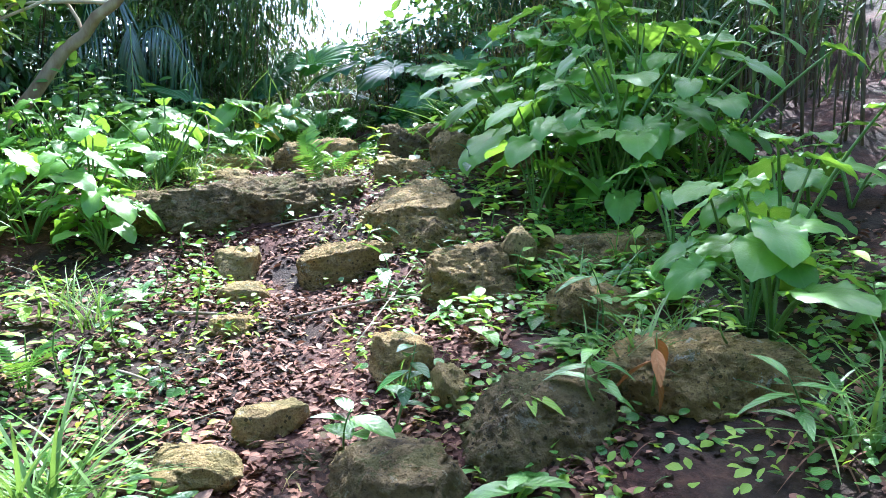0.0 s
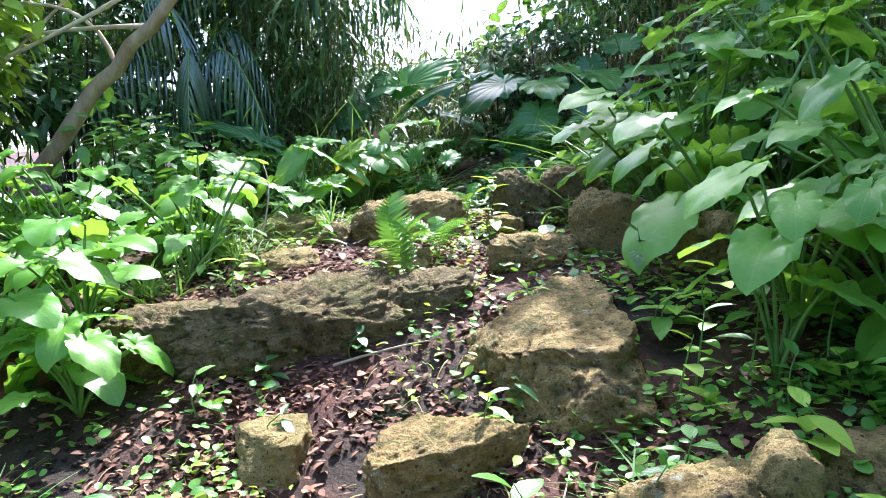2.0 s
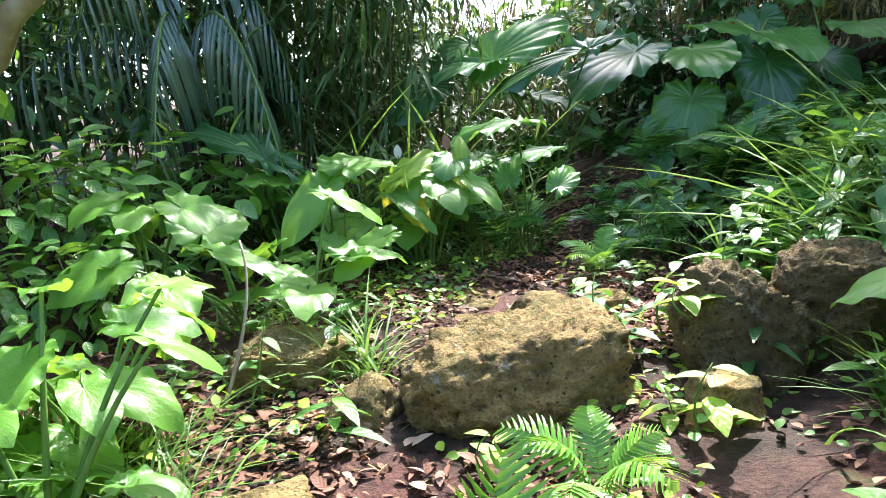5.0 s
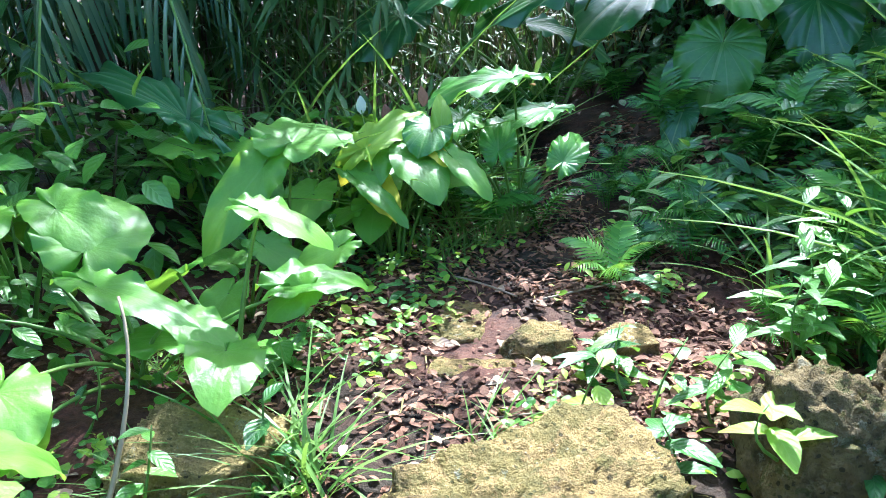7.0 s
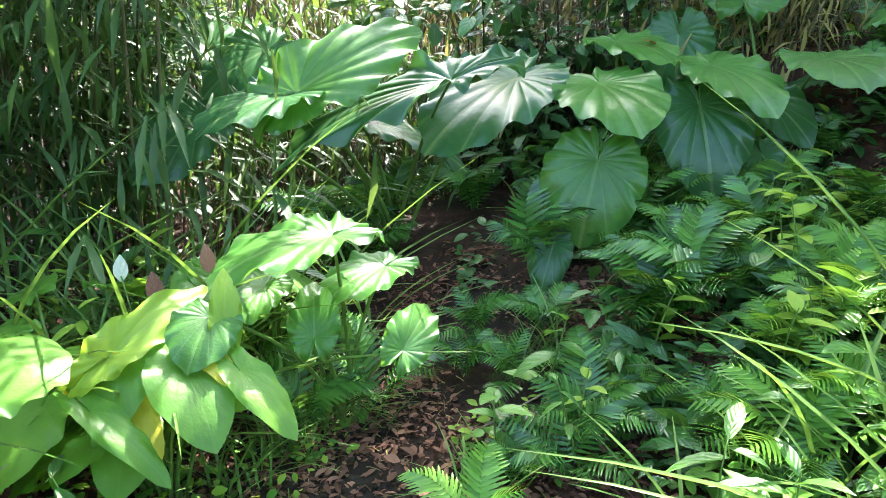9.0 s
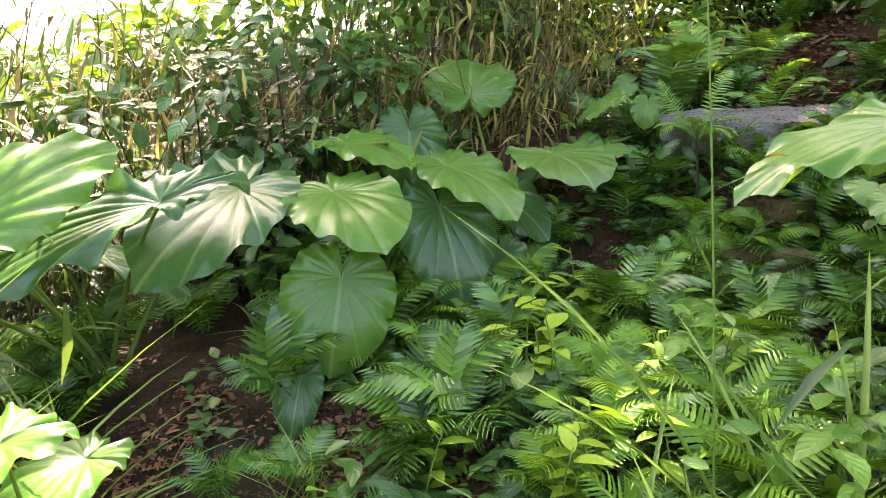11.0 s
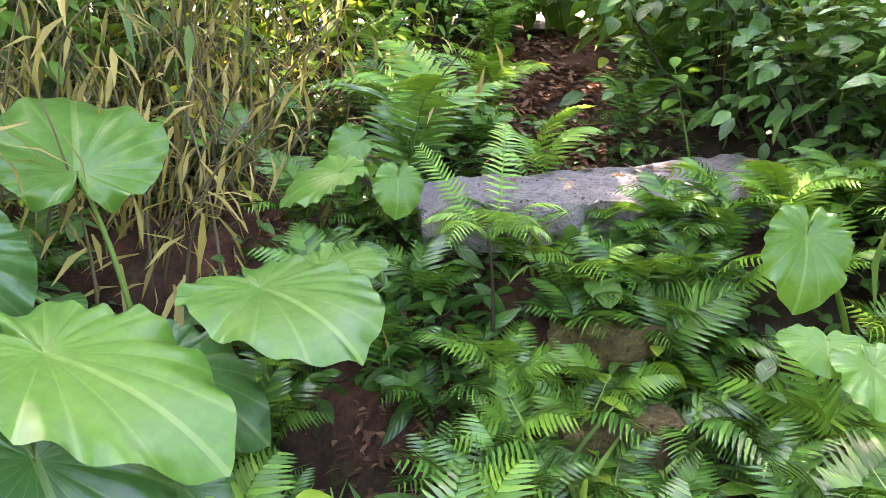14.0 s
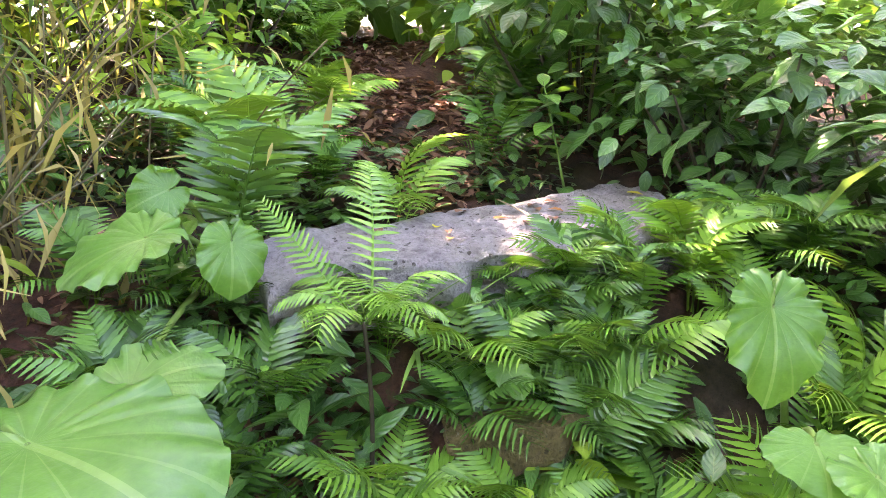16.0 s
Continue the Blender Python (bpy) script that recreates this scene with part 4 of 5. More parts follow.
# palm with drooping feather fronds
palm = thing("palm", ground_at(-4.0, 9.6), "dark palm with drooping glossy feather fronds", "palm")
px0 = np.array(ground_at(-4.0, 9.6))
part("trunk", tubes("trunk", [(arc((0, 0, -0.1), (0.1, 0, 1.2), 0.05, 6), 0.07, 0.06)], M_BARK_DARK, 8), palm)
for tipx, tipy, tipz, rise, hang in ((-2.62, 8.4, 2.0, 0.62, 1.3), (-3.3, 8.2, 2.05, 0.6, 1.3), (-4.4, 7.9, 1.9, 0.6, 1.2), (-5.2, 8.6, 2.0, 0.7, 1.0), (-3.0, 9.6, 2.3, 0.8, 1.0), (-4.0, 8.6, 2.9, 0.8, 0.9)):
    palm_frond(palm, px0 + np.array([0.1, 0, 1.2]), (tipx, tipy, tipz), rise, rg, 34, 0.58, hang, None, 0.85)
# tall palm behind, fronds hanging over the trail
palm2 = thing("palm", ground_at(-4.3, 11.6), "tall dark palm with fronds hanging over the trail", "palm")
q0 = np.array(ground_at(-4.3, 11.6))
part("trunk", tubes("trunk", [(arc((0, 0, -0.1), (0.6, -0.2, 3.9), 0.1, 9), 0.11, 0.09)], M_BARK_DARK, 9), palm2)
for tipx, tipy, tipz, rise in ((-1.75, 10.2, 3.65, 0.7), (-1.9, 10.9, 3.85, 0.8), (-2.6, 9.6, 3.6, 0.8), (-3.8, 9.2, 3.4, 0.8), (-5.6, 10.0, 3.4, 0.8), (-2.2, 12.3, 3.9, 0.8)):
    palm_frond(palm2, q0 + np.array([0.6, -0.2, 3.9]), (tipx, tipy, tipz), rise, rg, 56, 0.75, 1.5)

# leafy banks that close the place
for x, y, sx, sy, sz, n, lf, mt, tp in (
    (-4.6, 5.2, 0.7, 0.6, 1.6, 700, 0.16, M_HERB, OVATE), (-5.0, 3.6, 0.7, 0.7, 1.8, 600, 0.16, M_HERB, OVATE), (-4.2, 1.6, 0.8, 0.8, 1.5, 500, 0.16, M_HERB, OVATE),
    (1.4, 7.2, 0.5, 0.5, 1.3, 620, 0.15, M_HERB, OVATE), (0.7, 8.2, 0.35, 0.35, 0.6, 300, 0.13, M_HERB, OVATE),
    (3.55, 10.45, 0.45, 0.45, 0.9, 560, 0.14, M_HERB_DARK, OVATE), (3.0, 9.05, 0.45, 0.4, 1.1, 620, 0.15, M_HERB_DARK, OVATE), (3.4, 8.5, 0.6, 0.5, 1.3, 500, 0.15, M_HERB_DARK, OVATE),
    # far lime shrubs: yellowish leaves, and sunlight on the background put into their colour
    (3.3, 9.75, 0.4, 0.4, 0.75, 800, 0.11, M_HERB_DARK, OVATE), (3.95, 10.0, 0.5, 0.4, 1.0, 800, 0.12, M_HERB, OVATE), (4.2, 10.9, 0.4, 0.3, 0.5, 500, 0.1, M_LIME, OVATE),
    (4.4, 10.6, 0.6, 0.6, 1.0, 500, 0.15, M_HERB, OVATE), (5.6, 11.6, 0.9, 0.9, 1.6, 500, 0.17, M_HERB, OVATE), (3.0, 13.0, 0.8, 0.6, 1.1, 500, 0.16, M_LIME, OVATE),
    (4.4, 13.4, 0.9, 0.7, 1.4, 500, 0.16, M_LIME, OVATE), (1.6, 12.9, 0.6, 0.4, 1.0, 450, 0.12, M_LIME, OVATE), (2.3, 12.3, 0.6, 0.4, 0.6, 500, 0.09, M_LIME, OVATE), (3.2, 12.3, 0.6, 0.4, 0.6, 500, 0.09, M_HERB, LANCE), (2.9, 2.2, 0.7, 0.7, 1.3, 400, 0.17, M_HERB, OVATE),
    (-3.4, 9.4, 0.5, 0.5, 0.5, 250, 0.14, M_HERB, OVATE), (-3.4, 8.6, 0.5, 0.4, 0.7, 420, 0.14, M_HERB, OVATE), (-3.6, 7.7, 0.4, 0.5, 0.7, 420, 0.13, M_HERB, OVATE), (-3.1, 7.3, 0.3, 0.3, 0.45, 260, 0.11, M_HERB, OVATE), (0.15, 11.45, 0.45, 0.25, 1.5, 380, 0.13, M_HERB_DARK, OVATE), (-0.35, 11.5, 0.45, 0.25, 1.6, 420, 0.13, M_HERB_DARK, OVATE), (-0.9, 11.45, 0.5, 0.25, 1.4, 420, 0.13, M_HERB_DARK, OVATE), (-0.6, 11.9, 0.7, 0.3, 0.8, 350, 0.13, M_HERB_DARK, OVATE), (0.5, 12.0, 0.5, 0.3, 1.1, 350, 0.12, M_HERB, OVATE),
):
    bush(ground_at(x, y, -0.05), (sx, sy, sz), n, lf, rg, mt, tp, "leafy shrub of the thicket bank")


# dense woods that close the place all round, lower where the sky shows over the trail
def far_woods(name, n, leaf, seed, inner, outer, top, mat, label):
    r = random.Random(seed)
    ps, ds, ss, us = [], [], [], []
    clumps = []
    while len(clumps) < n // 55:
        a, k = r.uniform(0, 2 * math.pi), r.uniform(inner, outer)
        x, y = -0.6 + k * 1.02 * math.cos(a), 6.6 + k * 1.05 * math.sin(a)
        gap = y > 9 and -2.3 < x * 9.5 / (y - 2) < -0.3
        high = 0.6 if gap else top
        if y > 9 and x > 2.0:
            high = min(high, 2.0)
        clumps.append((x, y, float(land(x, y)) + high * r.random() ** 0.9))
    for _ in range(n):
        c = clumps[r.randrange(len(clumps))]
        off = np.array([r.gauss(0, 0.32), r.gauss(0, 0.32), r.gauss(0, 0.24)])
        ps.append(np.array(c) + off)
        ds.append(off + np.array([r.gauss(0, 0.25), r.gauss(0, 0.25), -0.2]))
        us.append((r.gauss(0, 0.4), r.gauss(-0.1, 0.4), 1))
        ss.append(leaf * r.uniform(0.5, 1.3))
    ob = new(name, joined(name, SMALL, frames_of(np.array(ps), np.array(ds), np.array(us), ss), mat))
    return tagged(ob, label, "woods", kind="stuff")


for x, y, sz in ((-4.9, 8.9, 3.4), (-4.2, 10.4, 3.2), (-5.6, 7.6, 3.4), (-5.0, 5.8, 2.8), (-3.5, 11.6, 3.4)):
    bush(ground_at(x, y, -0.05), (0.8, 0.7, sz), 1500, 0.2, rg, M_HERB_DARK, LANCE, "tall dark leafy shrub in the thicket", 26)


far_woods("far_woods", 34000, 0.26, 4, 7.4, 9.6, 5.2, M_CANOPY, "dense dark green woods around the clearing")
far_woods("far_woods", 9000, 0.32, 9, 10.0, 14.0, 5.2, M_HERB_DARK, "deeper dark woods behind the thicket")

# ---- undergrowth ----
rg = random.Random(77)


def spots(n, x0, x1, y0, y1, gap, clear=0.12):
    out, tries = [], 0
    while len(out) < n and tries < 4000:
        tries += 1
        x, y = rg.uniform(x0, x1), rg.uniform(y0, y1)
        if off_trail(x, y) > gap and clear_of_walk(x, y, clear):
            out.append((x, y))
    return out


# sunlit broad leaves beside the lower trail
for x, y in spots(40, -3.9, -1.95, 4.6, 6.3, 0.5):
    heart_herb(ground_at(x, y), rg.uniform(0.3, 0.62), rg.randint(6, 8), rg.uniform(0.13, 0.22), rg, M_BROAD, 0.6, "sunlit broad-leaved plant on long thin stalks")
# shaded broad leaves on the bank
for x, y in spots(30, 0.3, 1.9, 4.6, 6.9, 0.8):
    heart_herb(ground_at(x, y), rg.uniform(0.45, 1.2), rg.randint(5, 8), rg.uniform(0.2, 0.36), rg, M_BROAD, 0.6, "tall shaded broad-leaved plant on the bank")
for x, y in spots(20, 0.9, 2.3, 2.4, 4.8, 0.8):
    heart_herb(ground_at(x, y), rg.uniform(0.3, 0.7), rg.randint(3, 5), rg.uniform(0.15, 0.24), rg, M_BROAD, 0.5)
for x, y in spots(10, -3.0, -1.9, 7.4, 9.6, 0.5):
    heart_herb(ground_at(x, y), rg.uniform(0.35, 0.6), rg.randint(4, 6), rg.uniform(0.18, 0.28), rg, M_BROAD, 0.5)
# ferns of the upper slope
for x, y in spots(84, -0.6, 3.2, 8.3, 12.0, 0.24):
    fern(ground_at(x, y), rg.uniform(0.28, 0.5), rg.randint(5, 8), rg, rg.random() < 0.4)
for x, y in spots(22, -2.2, 0.8, 9.4, 11.4, 0.35):
    fern(ground_at(x, y), rg.uniform(0.3, 0.5), rg.randint(6, 8), rg, False)
for x, y in spots(30, -1.0, 1.2, 7.4, 9.8, 0.4):
    fern(ground_at(x, y), rg.uniform(0.22, 0.38), rg.randint(5, 8), rg, rg.random() < 0.4)
for x, y in spots(16, 2.6, 5.0, 10.6, 13.0, 0.35):
    fern(ground_at(x, y), rg.uniform(0.4, 0.65), rg.randint(5, 8), rg, rg.random() < 0.5)
for x, y in spots(40, 0.9, 2.6, 9.0, 10.5, 0.05):
    fern(ground_at(x, y), rg.uniform(0.28, 0.44), rg.randint(5, 7), rg, rg.random() < 0.5)
for x, y in spots(24, -2.7, -1.2, 9.3, 10.4, 0.4):
    herb(ground_at(x, y), rg.uniform(0.35, 0.75), rg.randint(7, 11), rg.uniform(0.12, 0.2), rg, rg.choice((M_HERB, M_HERB_DARK)), rg.choice((OVATE, LANCE)), 1, "tall leafy herb behind the trail's bend")
for x, y in spots(9, -2.7, -1.2, 9.2, 10.3, 0.4):
    grass_tuft(ground_at(x, y, -0.01), rg.uniform(0.6, 0.9), rg.randint(14, 24), rg, None, True, "tall arching grass behind the trail's bend")
# herbs everywhere off the trail
for x, y in spots(122, -3.2, 2.2, 2.0, 9.5, 0.26):
    herb(ground_at(x, y), rg.uniform(0.1, 0.38), rg.randint(4, 8), rg.uniform(0.08, 0.17), rg, rg.choice((M_HERB, M_HERB, M_HERB_DARK, M_LIME)), rg.choice((OVATE, OVATE, LANCE)), 1, droop=0.1)
for x, y in spots(56, -0.6, 4.5, 8.6, 12.6, 0.35):
    herb(ground_at(x, y), rg.uniform(0.15, 0.45), rg.randint(5, 9), rg.uniform(0.1, 0.18), rg, rg.choice((M_HERB, M_HERB_DARK, M_LIME)), rg.choice((OVATE, LANCE)), 1)
for x, y in spots(44, -3.0, 1.6, 2.0, 10.0, 0.22):
    grass_tuft(ground_at(x, y, -0.01), rg.uniform(0.14, 0.34), rg.randint(25, 60), rg)
for x, y in spots(16, -0.6, 2.6, 8.4, 11.4, 0.3):
    grass_tuft(ground_at(x, y, -0.01), rg.uniform(0.3, 0.5), rg.randint(8, 14), rg, None, True, "arching broad-bladed grass among ferns")

# small creeping leaves, and fallen leaves
def carpet(name, n, box, tpl, mat, size, rg, label, cat, near=0.0, lift=0.03, flat=0.25, far=9.0, key=3.0):
    ps, ds, ss, us = [], [], [], []
    while len(ps) < n:
        x, y = rg.uniform(box[0], box[1]), rg.uniform(box[2], box[3])
        d = off_trail(x, y)
        if d < near or d > far or noise.noise(Vector((x * 1.9, y * 1.9, near * 7 + key))) + 0.25 < rg.random() * 0.55:
            continue
        az = rg.uniform(0, 6.283)
        ps.append((x, y, float(land(x, y)) + 0.05 * noise.noise(Vector((x, y, 0)) * 1.7) + 0.025 * noise.noise(Vector((x, y, 0)) * 5.0) + lift * rg.random() + 0.006))
        ds.append((math.cos(az), math.sin(az), rg.gauss(0.05, flat)))
        us.append((rg.gauss(0, flat), rg.gauss(0, flat), 1))
        ss.append(size * rg.uniform(0.5, 1.3))
    ob = new(name, joined(name, tpl, frames_of(np.array(ps), np.array(ds), np.array(us), ss), mat))
    return tagged(ob, label, cat, kind="stuff")


carpet("leaf_litter", 7500, (-3.4, 2.6, 1.0, 10.6), SMALL, M_LITTER, 0.048, rg, "brown fallen leaves scattered over the soil", "leaf litter", 0.0, 0.012, 0.3)
carpet("leaf_litter", 12000, (-2.6, 1.8, 1.4, 10.6), LANCE, M_LITTER, 0.05, rg, "small brown leaf fragments on the trodden trail", "leaf litter", 0.0, 0.01, 0.35, 0.9)
carpet("leaf_litter", 5000, (0.4, 5.0, 9.6, 12.6), LANCE, M_LITTER, 0.06, rg, "brown fallen leaves on the upper slope", "leaf litter", 0.0, 0.012, 0.3)
carpet("creeping_plants", 6500, (-3.2, 2.2, 2.0, 9.8), ROUND, M_HERB, 0.035, rg, "tiny round-leaved creeping plants on the soil", "ground cover", 0.22, 0.05, 0.3)
# dark leaf material fills the gaps under the ferns in place of shade
carpet("creeping_plants", 6000, (-1.0, 4.5, 8.4, 12.6), OVATE, M_HERB_DARK, 0.07, rg, "low seedlings under the ferns, darkened to stand for shade", "ground cover", 0.3, 0.14, 0.35)
CLOD = (np.array([(1, 0, 0), (-0.9, 0.2, 0), (0.1, 1, 0.1), (-0.1, -0.9, 0), (0, 0.1, 0.7), (0, 0, -0.6)]) * 0.5, [(0, 2, 4), (2, 1, 4), (1, 3, 4), (3, 0, 4), (2, 0, 5), (1, 2, 5), (3, 1, 5), (0, 3, 5)], np.zeros((6, 2)))
carpet("soil_clods", 9000, (-3.0, 2.0, 1.2, 10.4), CLOD, M_SOIL, 0.028, rg, "crumbs of reddish brown soil and small stones", "soil", 0.0, 0.006, 0.5, 1.2)
carpet("creeping_plants", 4800, (-2.6, 1.6, 1.6, 9.4), SMALL, M_LIME, 0.045, rg, "sparse lime green seedlings between stones", "ground cover", 0.15, 0.07, 0.4)
carpet("straw_litter", 1600, (-3.2, 2.2, 1.5, 10.4), STRAP, M_LITTER, 0.2, rg, "dry grass straws and needles on the soil", "leaf litter", 0.0, 0.012, 0.12)

for x, y, h in ((-0.2, 8.3, 0.45), (0.05, 7.95, 0.5), (0.15, 7.6, 0.45), (-0.1, 8.0, 0.45), (-0.35, 7.9, 0.4), (0.3, 8.4, 0.5)):
    herb(ground_at(x, y), h, 12, 0.2, rg, M_HERB, LANCE, 2, "tall herb with whorled lance leaves beside the trail")
for x, y, h in ((0.1, 8.5, 0.7), (-0.3, 8.4, 0.5)):
    grass_tuft(ground_at(x, y, -0.01), h, 12, rg, None, True, "arching broad-bladed grass beside the trail")

for x, y in spots(16, -0.8, 0.3, 6.7, 8.0, 0.42):
    herb(ground_at(x, y), rg.uniform(0.15, 0.3), rg.randint(6, 9), rg.uniform(0.11, 0.17), rg, rg.choice((M_HERB, M_LIME, M_HERB_DARK)), rg.choice((OVATE, LANCE)), 1, "leafy herb round the boulders")
for x, y in spots(22, -2.8, 1.5, 6.2, 9.2, 0.3):
    herb(ground_at(x, y), rg.uniform(0.06, 0.16), rg.randint(5, 8), rg.uniform(0.05, 0.09), rg, rg.choice((M_HERB, M_LIME)), OVATE, 1, "small green seedling at the trail edge")

for x, y in spots(40, 0.15, 1.7, 2.9, 5.1, 0.55):
    herb(ground_at(x, y), rg.uniform(0.12, 0.32), rg.randint(4, 7), rg.uniform(0.1, 0.17), rg, rg.choice((M_HERB, M_LIME, M_BROAD)), OVATE, 1, "green herb among the shaded rocks")

for x, y in spots(20, -0.9, 1.0, 8.9, 10.2, 0.3):
    herb(ground_at(x, y), rg.uniform(0.3, 0.5), rg.randint(5, 8), rg.uniform(0.1, 0.16), rg, rg.choice((M_HERB, M_LIME, M_LIME)), OVATE, 1, "light green herb rising between ferns")
for x, y in spots(18, 1.0, 2.2, 9.3, 10.3, 0.02):
    herb(ground_at(x, y), rg.uniform(0.15, 0.3), rg.randint(5, 8), rg.uniform(0.1, 0.17), rg, rg.choice((M_HERB, M_LIME, M_BROAD)), OVATE, 1, "light green herb by the old steps")

# ferns and low leaves that fill the slope round the steps
FERN_FEET = np.array([ob.matrix_basis.translation[:2] for ob in bpy.data.objects if ob.parent is None and ob.name.startswith("fern")])
BARE = (0.62, 9.83)
added = 0
for i in range(15):
    for j in range(13):
        x, y = -0.1 + 0.17 * i + rg.uniform(-0.05, 0.05), 8.9 + 0.15 * j + rg.uniform(-0.05, 0.05)
        if added > 40 or off_trail(x, y) < 0.05 or not clear_of_walk(x, y, 0.25) or math.hypot(x - BARE[0], y - BARE[1]) < 0.2:
            continue
        if np.min(np.hypot(FERN_FEET[:, 0] - x, FERN_FEET[:, 1] - y)) < 0.17:
            continue
        fern(ground_at(x, y), rg.uniform(0.28, 0.42), 5, rg, rg.random() < 0.35)
        FERN_FEET = np.vstack([FERN_FEET, (x, y)])
        added += 1
# both carpets take the dark green: shade between ferns put into the leaf colour
carpet("creeping_plants", 2600, (0.0, 2.8, 8.8, 11.0), OVATE, M_HERB_DARK, 0.08, rg, "low broad green leaves covering the slope by the steps", "ground cover", 0.05, 0.16, 0.4)
carpet("creeping_plants", 1500, (-0.4, 2.6, 8.6, 10.6), LANCE, M_HERB_DARK, 0.14, rg, "narrow leaves under the ferns, darkened to stand for shade", "ground cover", 0.05, 0.2, 0.6)
carpet("leaf_litter", 9000, (-2.6, 1.0, 1.4, 10.4), SMALL, M_LITTER, 0.032, rg, "fine brown crumbs of leaves on the trodden trail", "leaf litter", 0.0, 0.01, 0.35, 0.75, 11.0)
carpet("twig_litter", 2600, (2.4, 4.9, 10.6, 12.6), LANCE, M_LITTER, 0.08, rg, "reddish brown twigs and leaves on the upper path", "leaf litter", 0.0, 0.02, 0.3, 0.5, 5.0)
carpet("leaf_litter", 480, (-2.6, 0.6, 1.2, 8.6), OVATE, M_PALELITTER, 0.062, rg, "pale curled dead leaves in the litter", "leaf litter", 0.0, 0.02, 0.4, 1.0, 27.0)
carpet("straw_litter", 900, (-2.4, 0.6, 1.5, 9.8), STRAP, M_STRAW, 0.13, rg, "pale dry straws on the trail", "leaf litter", 0.0, 0.012, 0.15, 0.8, 8.0)
carpet("leaf_litter", 3000, (-2.6, 2.6, 1.2, 6.0), SMALL, M_LITTER, 0.045, rg, "reddish brown fallen leaves between the rocks", "leaf litter", 0.0, 0.012, 0.3, 9.0, 20.0)
carpet("creeping_plants", 1900, (0.0, 1.9, 3.2, 5.4), ROUND, M_BROAD, 0.04, rg, "round light green seedlings between the shaded rocks", "ground cover", 0.3, 0.1, 0.35, 9.0, 31.0)
carpet("creeping_plants", 3000, (-2.4, 2.4, 1.6, 6.0), ROUND, M_HERB, 0.04, rg, "tiny green seedlings between the rocks", "ground cover", 0.3, 0.07, 0.35, 9.0, 15.0)
for x, y in spots(11, -3.1, -2.2, 8.7, 9.7, 0.5):
    herb(ground_at(x, y), rg.uniform(0.5, 0.85), 9, rg.uniform(0.14, 0.2), rg, rg.choice((M_HERB, M_LIME)), rg.choice((OVATE, LANCE)), 1, "tall leafy herb before the bamboo")
for x, y, h in ((-2.65, 9.15, 1.2), (-2.2, 9.25, 1.2), (-1.75, 9.4, 1.1), (-2.9, 8.85, 1.1), (-2.05, 9.0, 1.0), (0.32, 8.0, 1.05), (0.55, 8.45, 1.05), (-2.4, 9.1, 0.9), (-2.8, 9.0, 0.8), (-2.1, 9.5, 0.9), (-1.8, 9.6, 0.8), (0.6, 8.2, 0.8), (0.65, 7.8, 0.9)):
    grass_tuft(ground_at(x, y, -0.01), h, 18, rg, None, True, "tall arching broad-bladed grass")

for x, y, s, light in ((0.3, 8.78, 0.4, 1), (0.62, 8.75, 0.46, 1), (0.15, 9.05, 0.38, 1), (0.45, 9.1, 0.38, 0), (0.8, 9.05, 0.44, 1), (0.65, 9.4, 0.42, 1),
                       (-0.45, 9.28, 0.3, 0), (-0.75, 9.4, 0.3, 0), (-0.95, 9.55, 0.3, 0), (-0.2, 9.45, 0.32, 0), (-0.6, 9.65, 0.32, 0), (0.05, 9.65, 0.34, 0), (-0.9, 9.75, 0.32, 0)):
    fern(ground_at(x, y), s, 6, rg, bool(light), 18.0, 0.9, "light green fern over the trail" if light else "green fern closing over the trail")
for x, y in spots(16, -0.5, 1.3, 8.6, 9.9, 0.1):
    herb(ground_at(x, y), rg.uniform(0.25, 0.42), rg.randint(6, 8), rg.uniform(0.08, 0.13), rg, rg.choice((M_LIME, M_BROAD, M_HERB)), OVATE, 1, "bright ovate-leaved herb among the ferns")
for x, y in ((0.95, 11.5), (0.75, 11.75), (1.35, 11.85), (1.75, 12.0)):
    herb(ground_at(x, y), rg.uniform(0.4, 0.7), 7, 0.12, rg, M_YELLOW, OVATE, 1, "herb with yellow leaves before the dry reeds")

# ---- elephant ears and other plants one can tell apart ----
rg = random.Random(31)


def ears(root, label, leaves, mat=None, stalk=0.013):
    """One elephant ear: leaves as (base, tip, width, facing, kind); facing 0 lies flat, 1 hangs towards the trail."""
    p = thing("elephant_ear", root, label, "elephant ear", "elephant ears")
    toward = (WALKED[len(WALKED) // 2][0] - root[0], WALKED[len(WALKED) // 2][1] - root[1])
    n = math.hypot(*toward)
    for i, (base, tip, width, facing, kind) in enumerate(leaves):
        up = (toward[0] / n * facing, toward[1] / n * facing, 1.0 - 0.8 * facing)
        ear_leaf(p, base, tip, width, up, kind or mat or M_EAR, i, (root[0] + 0.03 * math.cos(i * 2.3), root[1] + 0.03 * math.sin(i * 2.3), root[2] - 0.03), stalk, facing < 0.6, 0.18)
    return p


